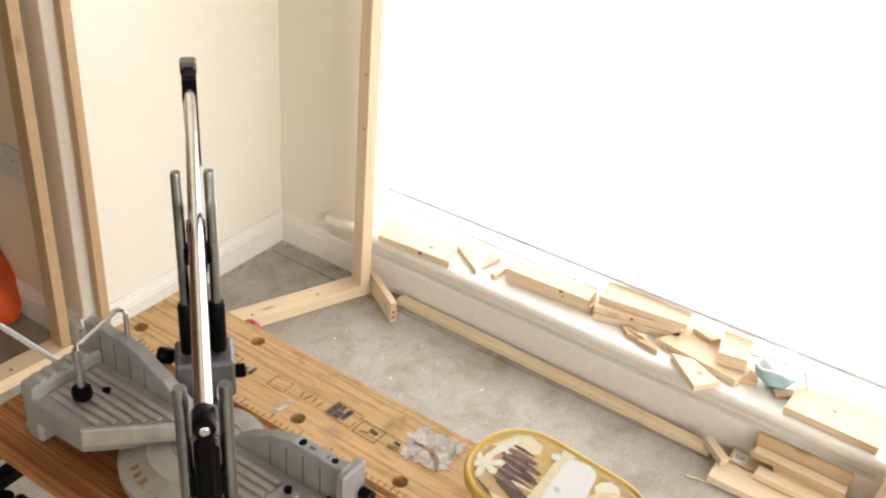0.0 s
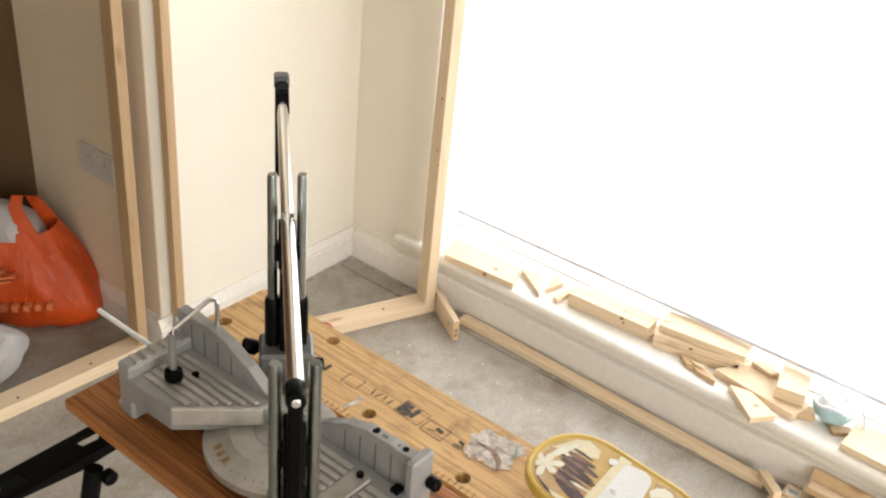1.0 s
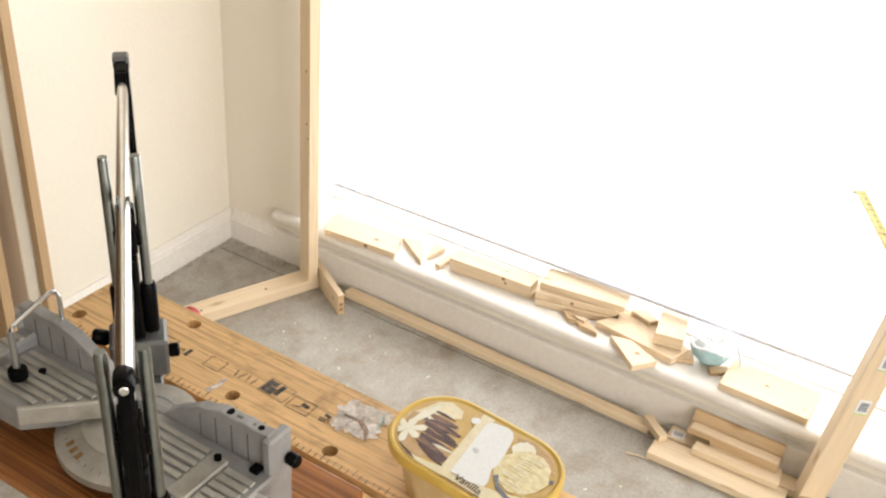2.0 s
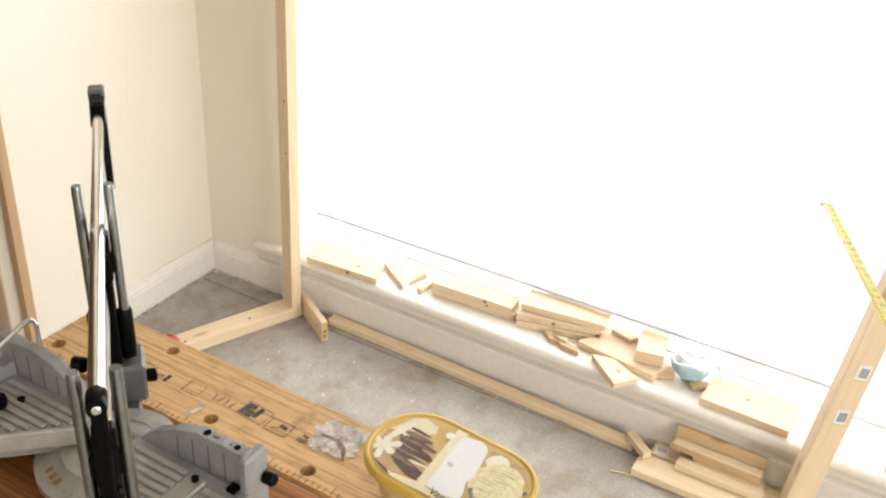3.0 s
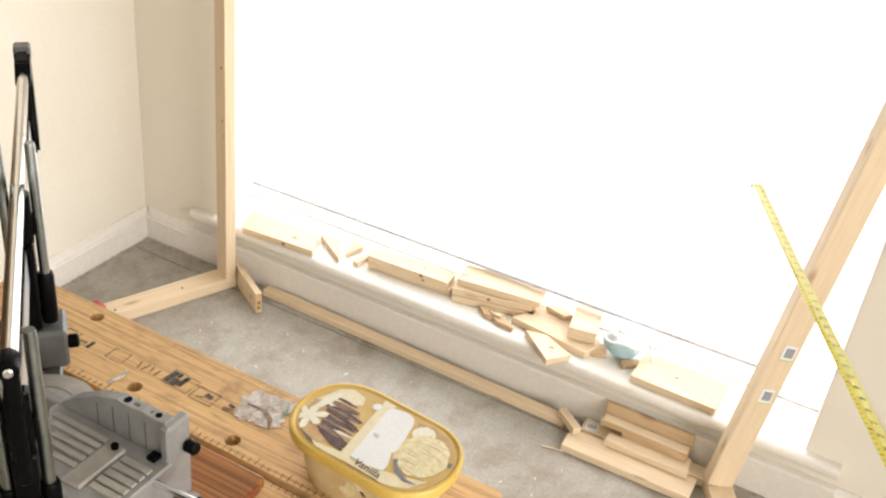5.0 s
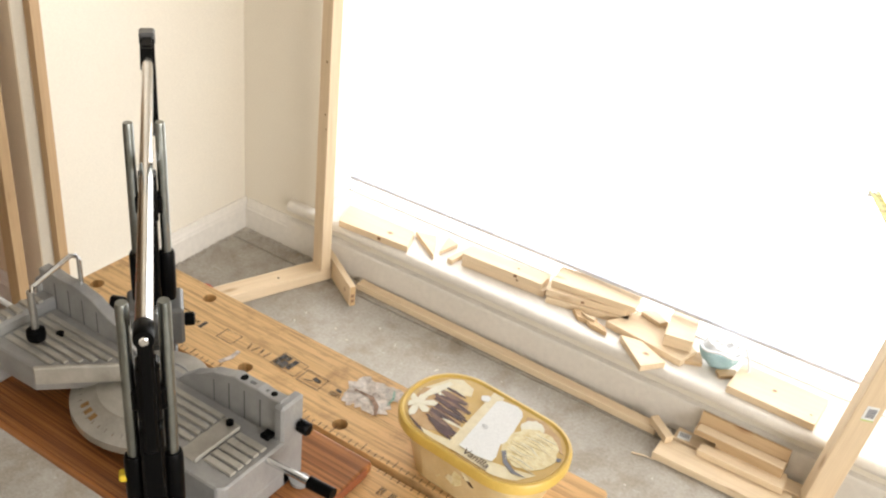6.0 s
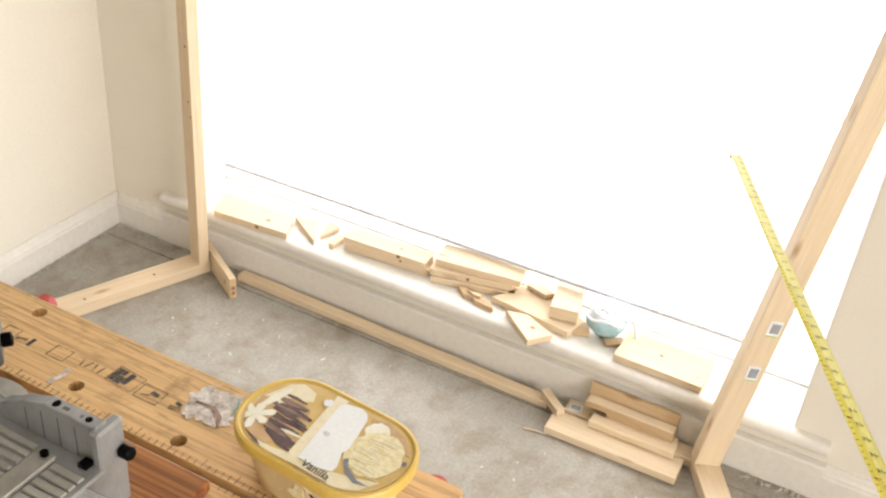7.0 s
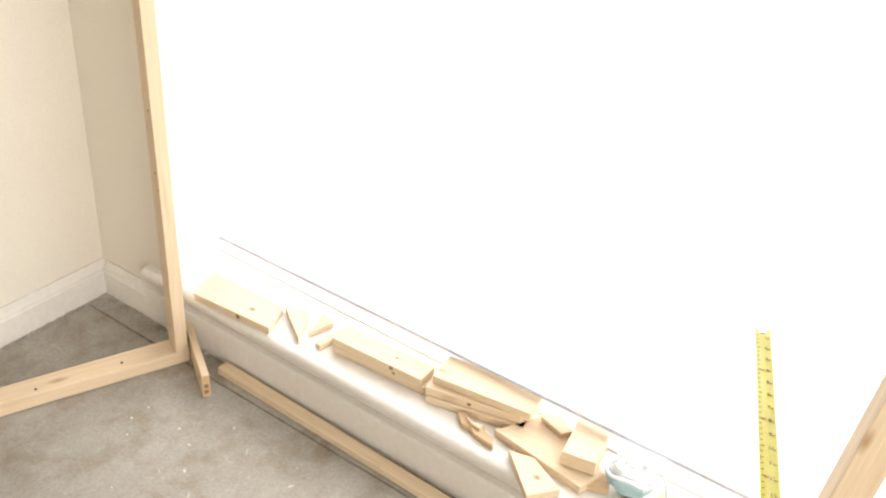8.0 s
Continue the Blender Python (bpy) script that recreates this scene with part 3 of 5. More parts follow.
offcut(0.252, 0.056, 0.02, 0.79, 0.031, S, 3.6, "pine board at the bottom of a stack")
top_board = offcut(0.244, 0.056, 0.0195, 0.788, 0.031, S + 0.0206, 3.0, "pine board on top of a stack")
knot_on(top_board, 0.16, 0.03, 0.0195, 0.004)
side_knot(top_board, 0.165, 0, 0.013, 0.01)
side_knot(top_board, 0.172, 0, 0.002, 0.007)
offcut(0.224, 0.066, 0.0195, 1.056, 0.03, S, 13.0, "pine board at the bottom of a stack")
side_knot(offcut(0.216, 0.066, 0.0195, 1.053, 0.033, S + 0.02, 14.5, "pine board in the middle of a stack"), 0.1, 0, 0.008, 0.009)
offcut(0.231, 0.082, 0.0195, 1.055, 0.053, S + 0.04, 8.3, "pine board on top of a stack")
wedge([(0, 0), (0.028, -0.026), (0.052, -0.024), (0.064, -0.034), (0.118, -0.04), (0.103, -0.02), (0.08, -0.014), (0.072, 0.0), (0.054, -0.012), (0.022, 0.006)], 0.014, 1.134, 0.04, S, 0, "splintered pine fragment on the sill", PINE_WARM)
wedge([(0.026, -0.008), (0.05, -0.02), (0.074, -0.022), (0.068, -0.008), (0.05, -0.014)], 0.007, 1.134, 0.04, S + 0.0145, 0, "pale splinter on a fragment")
wedge([(0, 0), (0.22, -0.03), (0.238, 0.034), (0.13, 0.104), (0.06, 0.122), (0.034, 0.06)], 0.0195, 1.23, 0.039, S, 0, "pine board lying under other offcuts")
offcut(0.06, 0.045, 0.012, 1.44, 0.022, S, 24, "small pine offcut beside the block", PINE_WARM)
knot_on(wedge([(0, 0), (0.095, -0.084), (0.138, -0.028), (0.053, 0.014)], 0.018, 1.285, 0.008, S + 0.0004, 0, "pine offcut overhanging the sill edge"), 0.085, -0.03, 0.018, 0.007)
wedge([(0, 0), (0.06, -0.018), (0.075, 0.004), (0.028, 0.034)], 0.012, 1.29, 0.122, S + 0.0205, 0, "pine offcut with a pointed end")
offcut(0.071, 0.128, 0.034, 1.387, 0.038, S + 0.0208, 12, "thick pine block set across the sill")
wide = offcut(0.216, 0.118, 0.0195, 1.576, -0.008, S, -0.8, "broad pine board with a knot on the sill")
knot_on(wide, 0.1, 0.06, 0.0195, 0.005)
knot_on(wide, 0.198, 0.03, 0.0195, 0.0035)

# dust mask: a cupped shell with straps
mask = thing("dust_mask", pose(1.522, 0.072, S, 0, 0, 6), "pale blue dust mask with white straps on the sill", "dust mask")
cup = bmesh.new()
bmesh.ops.create_uvsphere(cup, u_segments=32, v_segments=18, radius=1)
bmesh.ops.delete(cup, geom=[v for v in cup.verts if v.co.z > 0.05 - 0.2 * v.co.y], context="VERTS")
for v in cup.verts:
    pinch = 1 - 0.12 * max(0.0, -v.co.z)
    v.co = Vector((v.co.x * 0.052 * pinch, v.co.y * 0.034 * pinch, 0.05 + v.co.z * 0.05)) + 0.0035 * Vector(noise.noise_vector(v.co * 2.6)) + 0.0012 * Vector(noise.noise_vector(v.co * 7))
    v.co.z = max(v.co.z, 0.0005)
for f in cup.faces:
    f.smooth = True
cup_ob = part("cup", cup, MASK, mask)
cup_ob.modifiers.new("thickness", "SOLIDIFY").thickness = 0.003
band = [(0.053 * math.cos(a) * (1 + 0.06 * math.sin(3 * a)), 0.036 * math.sin(a), 0.053 - 0.009 * math.sin(a) + 0.004 * math.sin(4 * a + 1)) for a in [k * math.tau / 30 for k in range(31)]]
part("rim", rod(band, 0.0035, 8), STRAP, mask, "crumpled white rim")
part("filter", moved(lathe([(0.001, 0.0), (0.026, 0.001), (0.03, 0.006), (0.024, 0.011), (0.001, 0.012)], 18), pose(0.002, 0.004, 0.036, 12, 8, 0) @ Matrix.Diagonal((1.35, 0.85, 1, 1))), STRAP, mask, "white inner lining")
lining = lathe([(0.05, 0.044), (0.047, 0.056), (0.036, 0.067), (0.02, 0.06), (0.008, 0.066), (0.001, 0.06)], 26)
for v in lining.verts:
    v.co = Vector((v.co.x, v.co.y * 0.66, v.co.z)) + 0.01 * Vector(noise.noise_vector(v.co * 45)) + 0.004 * Vector(noise.noise_vector(v.co * 120))
part("lining", lining, STRAP, mask, "crumpled white lining")
part("strap", rod([(0.03, 0, 0.052), (0.04, 0.012, 0.075), (0.055, 0.02, 0.07), (0.07, 0.012, 0.045), (0.08, 0.0, 0.02), (0.07, -0.02, 0.006)], 0.0034, 8), STRAP, mask, "white elastic strap")
part("strap", rod([(-0.045, 0.006, 0.05), (-0.03, 0.02, 0.08), (-0.01, 0.026, 0.084), (0.014, 0.024, 0.078), (0.03, 0.02, 0.056)], 0.0034, 8), STRAP, mask, "white elastic strap")
solid("timber_offcut", box(0, 0.05, 0, 0.026, 0, 0.01, 0.001), PINE_WARM, pose(1.545, 0.03, S, 0, 0, 38), "small brown offcut beside the dust mask", "timber offcut", heap)

# ---- workbench ----
BZ = 0.78
BX, BY = 0.032, -0.0155
bench = thing("workbench", pose(BX, BY, 0), "folding workbench with worn printed wooden jaws", "workbench")
jaw = bmesh.new()


def loop_of(bm, pts):
    vs = [bm.verts.new((x, y, BZ)) for x, y in pts]
    return [bm.edges.new((a, b)) for a, b in zip(vs, vs[1:] + vs[:1])]


edges = loop_of(jaw, [(0.822, -1.252), (1.65, -1.252), (1.653, -1.247), (1.653, -1.12), (1.648, -1.115), (0.825, -1.115), (0.819, -1.121), (0.818, -1.247)])
HOLES = [(0.846, -1.221), (0.996, -1.138), (1.149, -1.224), (1.321, -1.231), (1.47, -1.138), (1.6, -1.224)]
for hx, hy in HOLES:
    edges += loop_of(jaw, [(hx + 0.0105 * math.cos(k * math.tau / 24), hy + 0.0105 * math.sin(k * math.tau / 24)) for k in range(24)])
bmesh.ops.triangle_fill(jaw, edges=edges, use_beauty=True, use_dissolve=False)
for f in jaw.faces:
    f.normal_update()
    if f.normal.z < 0:
        f.normal_flip()
made = bmesh.ops.extrude_face_region(jaw, geom=jaw.faces[:])
for v in made["geom"]:
    if isinstance(v, bmesh.types.BMVert):
        v.co.z -= 0.022
bmesh.ops.recalc_face_normals(jaw, faces=jaw.faces[:])
rear = part("rear_jaw", jaw, BENCH, bench, "worn brown plywood jaw with round peg holes")
part("front_jaw", box(0.83, 1.56, -1.405, -1.262, BZ - 0.022, BZ, 0.003), BENCH, bench, "worn brown plywood jaw")
part("jaw_rail", box(0.95, 1.5, -1.245, -1.16, BZ - 0.05, BZ - 0.0225, 0.003), BLACK_STEEL, bench)


def print_block(name, bm, mat, label):
    part(name, moved(bm, pose(0, 0, BZ + 0.0003)), mat, rear, label)


def bar(x0, x1, y0, y1):
    return box(x0, x1, y0, y1, 0, 0.0004, 0)


def outline_bars(x0, x1, y0, y1, w=0.0016):
    return merged(bar(x0, x1, y0, y0 + w), bar(x0, x1, y1 - w, y1), bar(x0, x0 + w, y0 + w, y1 - w), bar(x1 - w, x1, y0 + w, y1 - w))


tilt = pose(1.184, -1.18, 0, 0, 0, -4)
print_block("logo_mark", moved(merged(bar(-0.014, -0.0055, -0.0125, 0.0125), bar(-0.0048, 0.006, -0.0125, 0.0015), bar(-0.0048, 0.0015, 0.003, 0.0125), bar(0.0068, 0.0145, -0.009, 0.0125)), tilt), INK_WORN, "worn black square print")
print_block("print_frame", moved(outline_bars(-0.016, 0.03, -0.0155, 0.0155, 0.0012), tilt), INK_FADED, "faded square outline")
for k in range(4):
    x = 1.122 + 0.0105 * k
    print_block("print_stroke", moved(bar(-0.0014, 0.0014, -0.007, 0.007), pose(x, -1.185, 0, 0, 0, (14, -18, 8, -6)[k])), INK_FADED, "faded letter stroke")
for x0, x1, y0, y1 in ((1.218, 1.256, -1.199, -1.172), (1.07, 1.1, -1.2, -1.176), (0.985, 1.01, -1.2, -1.18)):
    print_block("print_frame", outline_bars(x0, x1, y0, y1), INK_FADED, "faded square outline")
for x0, x1, y0, y1, turn in ((1.226, 1.25, -1.189, -1.1865, 18), (1.236, 1.248, -1.186, -1.179, -10), (1.271, 1.287, -1.194, -1.186, 8), (1.274, 1.284, -1.183, -1.178, -12), (1.012, 1.03, -1.196, -1.19, 10), (1.034, 1.04, -1.2, -1.184, 0), (0.93, 0.95, -1.19, -1.184, 5)):
    cx, cy = 0.5 * (x0 + x1), 0.5 * (y0 + y1)
    print_block("print_stroke", moved(bar(x0 - cx, x1 - cx, y0 - cy, y1 - cy), pose(cx, cy, 0, 0, 0, turn)), INK_FADED if turn > 0 else INK_WORN, "small worn stroke")
print_block("ruler_marks", merged(*[bar(0.87 + 0.01 * k, 0.8714 + 0.01 * k, -1.2515, -1.244 if k % 5 else -1.238) for k in range(76)]), INK_FADED, "ruler tick marks along the jaw edge")
part("print_bars", moved(merged(*[bar(1.43 + 0.016 * k, 1.438 + 0.016 * k, -1.3, -1.286) for k in range(5)], *[bar(1.41 + 0.01 * k, 1.4114 + 0.01 * k, -1.2635, -1.27) for k in range(14)]), pose(0, 0, BZ + 0.0003)), INK_FADED, bench, "faded print on the front jaw")
rng = random.Random(9)
spill = thing("paint_spill", pose(1.314 + BX, -1.16 + BY, BZ + 0.0007), "dried whitish paint smear on the bench jaw", "paint smear")
for k, (cx, cy, rx, ry) in enumerate(((-0.002, 0.004, 0.034, 0.028), (0.016, -0.012, 0.026, 0.022), (-0.012, -0.016, 0.016, 0.02), (0.02, 0.018, 0.024, 0.014))):
    edge = [(cx + rx * (1 + 0.24 * rng.uniform(-1, 1)) * math.cos(q * math.tau / 26), cy + ry * (1 + 0.24 * rng.uniform(-1, 1)) * math.sin(q * math.tau / 26)) for q in range(26)]
    part("paint_patch", prism(edge, 0.0002 * k, 0.0002 * k + 0.0003), PAINT_SPILL, spill, "patchy whitish paint")
part("brush_stroke", prism([(-0.02, -0.004), (0.008, -0.001), (0.026, -0.012), (0.034, -0.03), (0.031, -0.031), (0.02, -0.016), (0.004, -0.007), (-0.02, -0.007)], 0.0012, 0.0014), PAINT_EDGE, spill, "brown stroke in the paint")
part("brush_stroke", prism([(0.022, 0.026), (0.03, 0.012), (0.032, -0.002), (0.0345, -0.002), (0.033, 0.014), (0.024, 0.027)], 0.0012, 0.0014), PAINT_GREEN, spill, "green stroke in the paint")
streak = [(1.112, -1.238), (1.118, -1.24), (1.124, -1.222), (1.122, -1.204), (1.116, -1.205), (1.117, -1.22)]
solid("paint_streak", prism(streak, 0, 0.0006), PAINT_SPILL, pose(BX, BY, BZ + 0.0008), "pale paint streak on the bench jaw", "paint smear")

# steel frame of the bench
def flange(x0):
    """The channel's flat top, punched with two long slots."""
    b = bmesh.new()
    es = []
    for pts in ([(x0, -1.72), (x0 + 0.05, -1.72), (x0 + 0.05, -1.12), (x0, -1.12)], [(x0 + 0.012, -1.51), (x0 + 0.034, -1.505), (x0 + 0.036, -1.455), (x0 + 0.014, -1.46)], [(x0 + 0.012, -1.635), (x0 + 0.034, -1.63), (x0 + 0.036, -1.59), (x0 + 0.014, -1.595)]):
        vs = [b.verts.new((x, y, 0.735)) for x, y in pts]
        es += [b.edges.new((p, q)) for p, q in zip(vs, vs[1:] + vs[:1])]
    bmesh.ops.triangle_fill(b, edges=es, use_beauty=True)
    up = bmesh.ops.extrude_face_region(b, geom=b.faces[:])
    for v in up["geom"]:
        if isinstance(v, bmesh.types.BMVert):
            v.co.z += 0.003
    bmesh.ops.recalc_face_normals(b, faces=b.faces[:])
    return b


def channel(x0, x1):
    b = bmesh.new()
    es = []

    def lp(pts):
        vs = [b.verts.new((0, y, z)) for y, z in pts]
        return [b.edges.new((p, q)) for p, q in zip(vs, vs[1:] + vs[:1])]

    es += lp([(-1.72, 0.70), (-1.72, 0.735), (-1.12, 0.735), (-1.12, 0.69), (-1.5, 0.672)])
    for y0, y1 in ((-1.66, -1.61), (-1.52, -1.46), (-1.38, -1.33)):
        es += lp([(y0, 0.712), (y0 + 0.008, 0.724), (y1, 0.722), (y1 - 0.006, 0.708)])
    bmesh.ops.triangle_fill(b, edges=es, use_beauty=True)
    bm2 = bmesh.ops.extrude_face_region(b, geom=b.faces[:])
    for v in bm2["geom"]:
        if isinstance(v, bmesh.types.BMVert):
            v.co.x += x1 - x0
    bmesh.ops.recalc_face_normals(b, faces=b.faces[:])
    return merged(moved(b, pose(x0, 0, 0)), flange(x0))


part("side_channel", channel(0.862, 0.866), BLACK_STEEL, bench, "slotted black steel channel")
part("side_channel", channel(1.52, 1.524), BLACK_STEEL, bench, "slotted black steel channel")
for x in (0.9, 1.53):
    for y0, y1 in ((-1.5, -1.66), (-1.2, -1.0)):
        leg = part("leg", rod([(x, y0, 0.70), (x, 0.5 * (y0 + y1), 0.36), (x, y1, 0.02)], 0.013, 12), BLACK_STEEL, bench)
        part("foot", moved(lathe([(0.02, 0), (0.02, 0.012), (0.014, 0.03)], 14), pose(x, y1, 0.001)), BLACK, leg, "black rubber foot")
    part("pivot", moved(lathe([(0.011, 0), (0.011, 0.012), (0.006, 0.016)], 12), pose(x + 0.013, -1.49, 0.69, 0, 90, 0)), BLACK_STEEL, bench, "pivot bolt")
part("brace", rod([(0.9, -1.6, 0.16), (1.53, -1.6, 0.16)], 0.011, 10), BLACK_STEEL, bench)
part("brace", rod([(0.9, -1.04, 0.16), (1.53, -1.04, 0.16)], 0.011, 10), BLACK_STEEL, bench)
for x, y in ((0.864, -1.026), (1.579, -1.036)):
    peg = part("clamp_knob", moved(lathe([(0.013, 0), (0.0165, 0.003), (0.0165, 0.017), (0.012, 0.02)], 20), pose(x, y, 0.664, -90, 0, 20)), RED, bench, "red plastic clamp knob")
    part("shaft", moved(lathe([(0.009, -0.1), (0.009, 0.0)], 12), pose(x, y, 0.664, -90, 0, 20)), BLACK, peg)

# board lying on the front jaw
board = thing("veneered_board", pose(0.89, -1.522, BZ + 0.0008), "brown oak veneered board laid on the bench", "board")
part("top", box(0, 0.548, 0, 0.231, 0.002, 0.018, 0.003, 2), OAK, board)
part("edge_strip", box(0.5485, 0.5495, 0.003, 0.219, 0.003, 0.0165, 0), OAK_EDGE, board, "reddish board edge")
part("edge_strip", box(-0.0015, -0.0005, 0.003, 0.219, 0.003, 0.0165, 0), OAK_EDGE, board, "reddish board edge")

# ---- mitre saw on the board ----
DZ = BZ + 0.019
saw = thing("mitre_saw", pose(0.041, -0.027, DZ) @ Matrix.Diagonal((1, 1, 1.055, 1)), "grey cast mitre box with a hand saw set at an angle", "mitre saw")
FX0, FX1, FY = 0.915, 1.338, -1.345
TZ = 0.066
PIV = Vector((1.132, -1.3585))


left_plan = [(0.924, -1.362), (0.924, -1.45), (0.935, -1.459), (1.026, -1.456), (1.109, -1.374), (1.109, -1.362)]
right_plan = [(1.165, -1.362), (1.165, -1.374), (1.248, -1.458), (1.262, -1.464), (1.335, -1.464), (1.343, -1.456), (1.343, -1.362)]
part("table_wing", prism(left_plan, 0.03, TZ, 0.002), ALLOY, saw, "grey cast alloy table")
part("table_wing", prism(right_plan, 0.022, TZ, 0.002), ALLOY, saw, "grey cast alloy table")
part("base", box(0.925, 1.332, -1.362, -1.349, 0.002, TZ, 0.002), ALLOY, saw)
part("foot", box(0.922, 0.95, -1.458, -1.352, 0.0005, 0.082, 0.004), ALLOY, saw, "raised end block")
for y in (-1.38, -1.395, -1.41, -1.425, -1.44):
    part("end_rib", box(0.926, 0.947, y - 0.004, y + 0.004, 0.0805, 0.0845, 0.001), ALLOY_WORN, saw)
part("foot", box(1.305, 1.342, -1.46, -1.352, 0.0005, 0.0225, 0.002), ALLOY, saw)
part("foot_lug", moved(prism([(0.012 * math.cos(k * math.tau / 16), 0.012 * math.sin(k * math.tau / 16)) for k in range(16)], 0, 0.004), pose(0.913, -1.44, 0.0005)), ALLOY, saw, "bolt lug")
part("foot_lug", moved(prism([(0.012 * math.cos(k * math.tau / 16), 0.012 * math.sin(k * math.tau / 16)) for k in range(16)], 0, 0.004), pose(1.352, -1.345, 0.0005)), ALLOY, saw, "bolt lug")
for k, y in enumerate((-1.378, -1.39, -1.402, -1.414, -1.426, -1.438)):
    part("table_rib", box(0.955, 1.098 - 0.0118 * k, y - 0.0038, y + 0.0038, TZ, TZ + 0.0028, 0.001), ALLOY_WORN, saw, "rubbed raised rib")
    if k < 5:
        part("table_rib", box(1.18 + 0.0118 * k, 1.262, y - 0.0038, y + 0.0038, TZ, TZ + 0.0028, 0.001), ALLOY_WORN, saw, "rubbed raised rib")
        part("table_rib", box(1.294, 1.335, y - 0.015, y - 0.006, TZ, TZ + 0.003, 0.001), ALLOY_WORN, saw, "rubbed raised rib")
part("clamp_slot", merged(box(1.264, 1.288, -1.45, -1.376, TZ + 0.0006, TZ + 0.0016, 0)), ALLOY_WORN, saw, "sunken clamp channel")
part("slot_wall", box(1.2885, 1.2915, -1.45, -1.38, TZ, TZ + 0.006, 0.001), ALLOY_WORN, saw)
part("slot_pin", moved(lathe([(0.0045, 0), (0.0045, 0.006), (0.003, 0.007)], 14), pose(1.276, -1.381, TZ)), BLACK, saw, "black plastic pin")
# front lip of the left wing
part("front_lip", moved(box(0, 0.112, -0.004, 0.003, -0.022, 0.002, 0.0015), pose(1.029, -1.457, TZ, 0, 0, 44.5)), ALLOY_WORN, saw, "worn pale front edge")


def fence(x0, x1, low_end):
    """Upright fence whose top falls in small scallops towards the blade."""
    n = 14
    top = []
    for k in range(n + 1):
        f = k / n
        g = f if low_end == "left" else 1 - f
        hgt = 0.114 - 0.046 * max(0.0, (g - 0.4) / 0.6) ** 1.5 + (0.0018 if k % 3 == 0 else 0.0)
        top.append((x1 + (x0 - x1) * f, hgt))
    b = bmesh.new()
    face = b.faces.new([b.verts.new((x, 0, z)) for x, z in [(x0, 0.002), (x1, 0.002)] + top])
    made2 = bmesh.ops.extrude_face_region(b, geom=[face])
    for v in made2["geom"]:
        if isinstance(v, bmesh.types.BMVert):
            v.co.y += 0.016
    bmesh.ops.recalc_face_normals(b, faces=b.faces[:])
    bmesh.ops.bevel(b, geom=b.edges[:], offset=0.001, segments=1, affect="EDGES")
    return moved(b, pose(0, FY - 0.016, 0))


fence_l = part("fence", fence(FX0 + 0.008, 1.1, "right"), ALLOY, saw, "grey cast fence with a stepped end")
fence_r = part("fence", fence(1.172, FX1 - 0.004, "left"), ALLOY, saw, "grey cast fence with a stepped end")
# thin dark bars on the fence faces, painted shade of the cast grooves
for x in (0.952, 0.978, 1.004, 1.03):
    part("groove", box(x - 0.001, x + 0.001, FY - 0.0164, FY - 0.0158, TZ, 0.104 - 0.25 * max(0, x - 0.995), 0), GROOVE_SHADE, fence_l)
for x in (1.232, 1.256, 1.28, 1.304):
    part("groove", box(x - 0.001, x + 0.001, FY - 0.0164, FY - 0.0158, TZ, 0.104 - 0.25 * max(0, 1.262 - x), 0), GROOVE_SHADE, fence_r)
# holes and slot are dark caps standing for the shade inside them
part("fence_hole", moved(lathe([(0.0055, 0), (0.0055, 0.0008), (0.003, 0.001)], 16), pose(1.272, FY - 0.008, 0.1138)), BLACK, fence_r, "black disc for the shade in a hole")
part("fence_hole", moved(lathe([(0.004, 0), (0.004, 0.0008), (0.002, 0.001)], 16), pose(1.318, FY - 0.008, 0.1138)), BLACK, fence_r, "black disc for the shade in a hole")
part("fence_slot", box(1.283, 1.31, FY - 0.0105, FY - 0.0065, 0.113, 0.1146, 0), GROOVE_SHADE, fence_r, "dark strip for the shade in a long slot")
part("fence_foot", box(1.316, 1.328, FY - 0.03, FY - 0.017, TZ, TZ + 0.006, 0.001), BLACK, fence_r, "black stop")
part("end_plate", box(1.328, 1.342, -1.366, -1.329, 0.0, 0.1125, 0.003), ALLOY, fence_r)
part("end_plate", box(0.916, 0.926, -1.366, -1.335, 0.0, 0.1, 0.003), ALLOY, fence_l)
part("side_knob", moved(lathe([(0.005, 0), (0.008, 0.003), (0.008, 0.014), (0.006, 0.016)], 18), pose(1.342, -1.338, 0.075, 0, 90, 0)), BLACK, saw, "black knob")

# turntable with its scale
disc = lathe([(0.02, 0.004), (0.098, 0.012), (0.105, 0.016), (0.105, 0.026), (0.074, 0.036), (0.072, 0.0385), (0.02, 0.039)], 64)
for v in disc.verts:
    r = math.hypot(v.co.x, v.co.y)
    if v.co.y > 0.004 and r > 0.066:
        v.co.x, v.co.y = v.co.x * 0.066 / r, v.co.y * 0.066 / r
table = part("turntable", moved(disc, pose(PIV.x, PIV.y, 0)), ALLOY_WORN, saw, "round worn turntable")
part("ring_mark", moved(lathe([(0.04, 0.0388), (0.0412, 0.0396), (0.0424, 0.0388), (0.0412, 0.0386)], 40), pose(PIV.x, PIV.y, 0)), ALLOY, table)
ticks = []
for k in range(-7, 8):
    a = radians(-90 + 7 * k)
    ticks.append(moved(box(0.095, 0.103, -0.0007, 0.0007, 0.0, 0.0006, 0), pose(PIV.x, PIV.y, 0.0622, 0, 0, math.degrees(a)) @ pose(0, 0, 0, 0, 19.5, 0)))
part("scale_marks", merged(*ticks), INK_FADED, table, "worn scale marks")
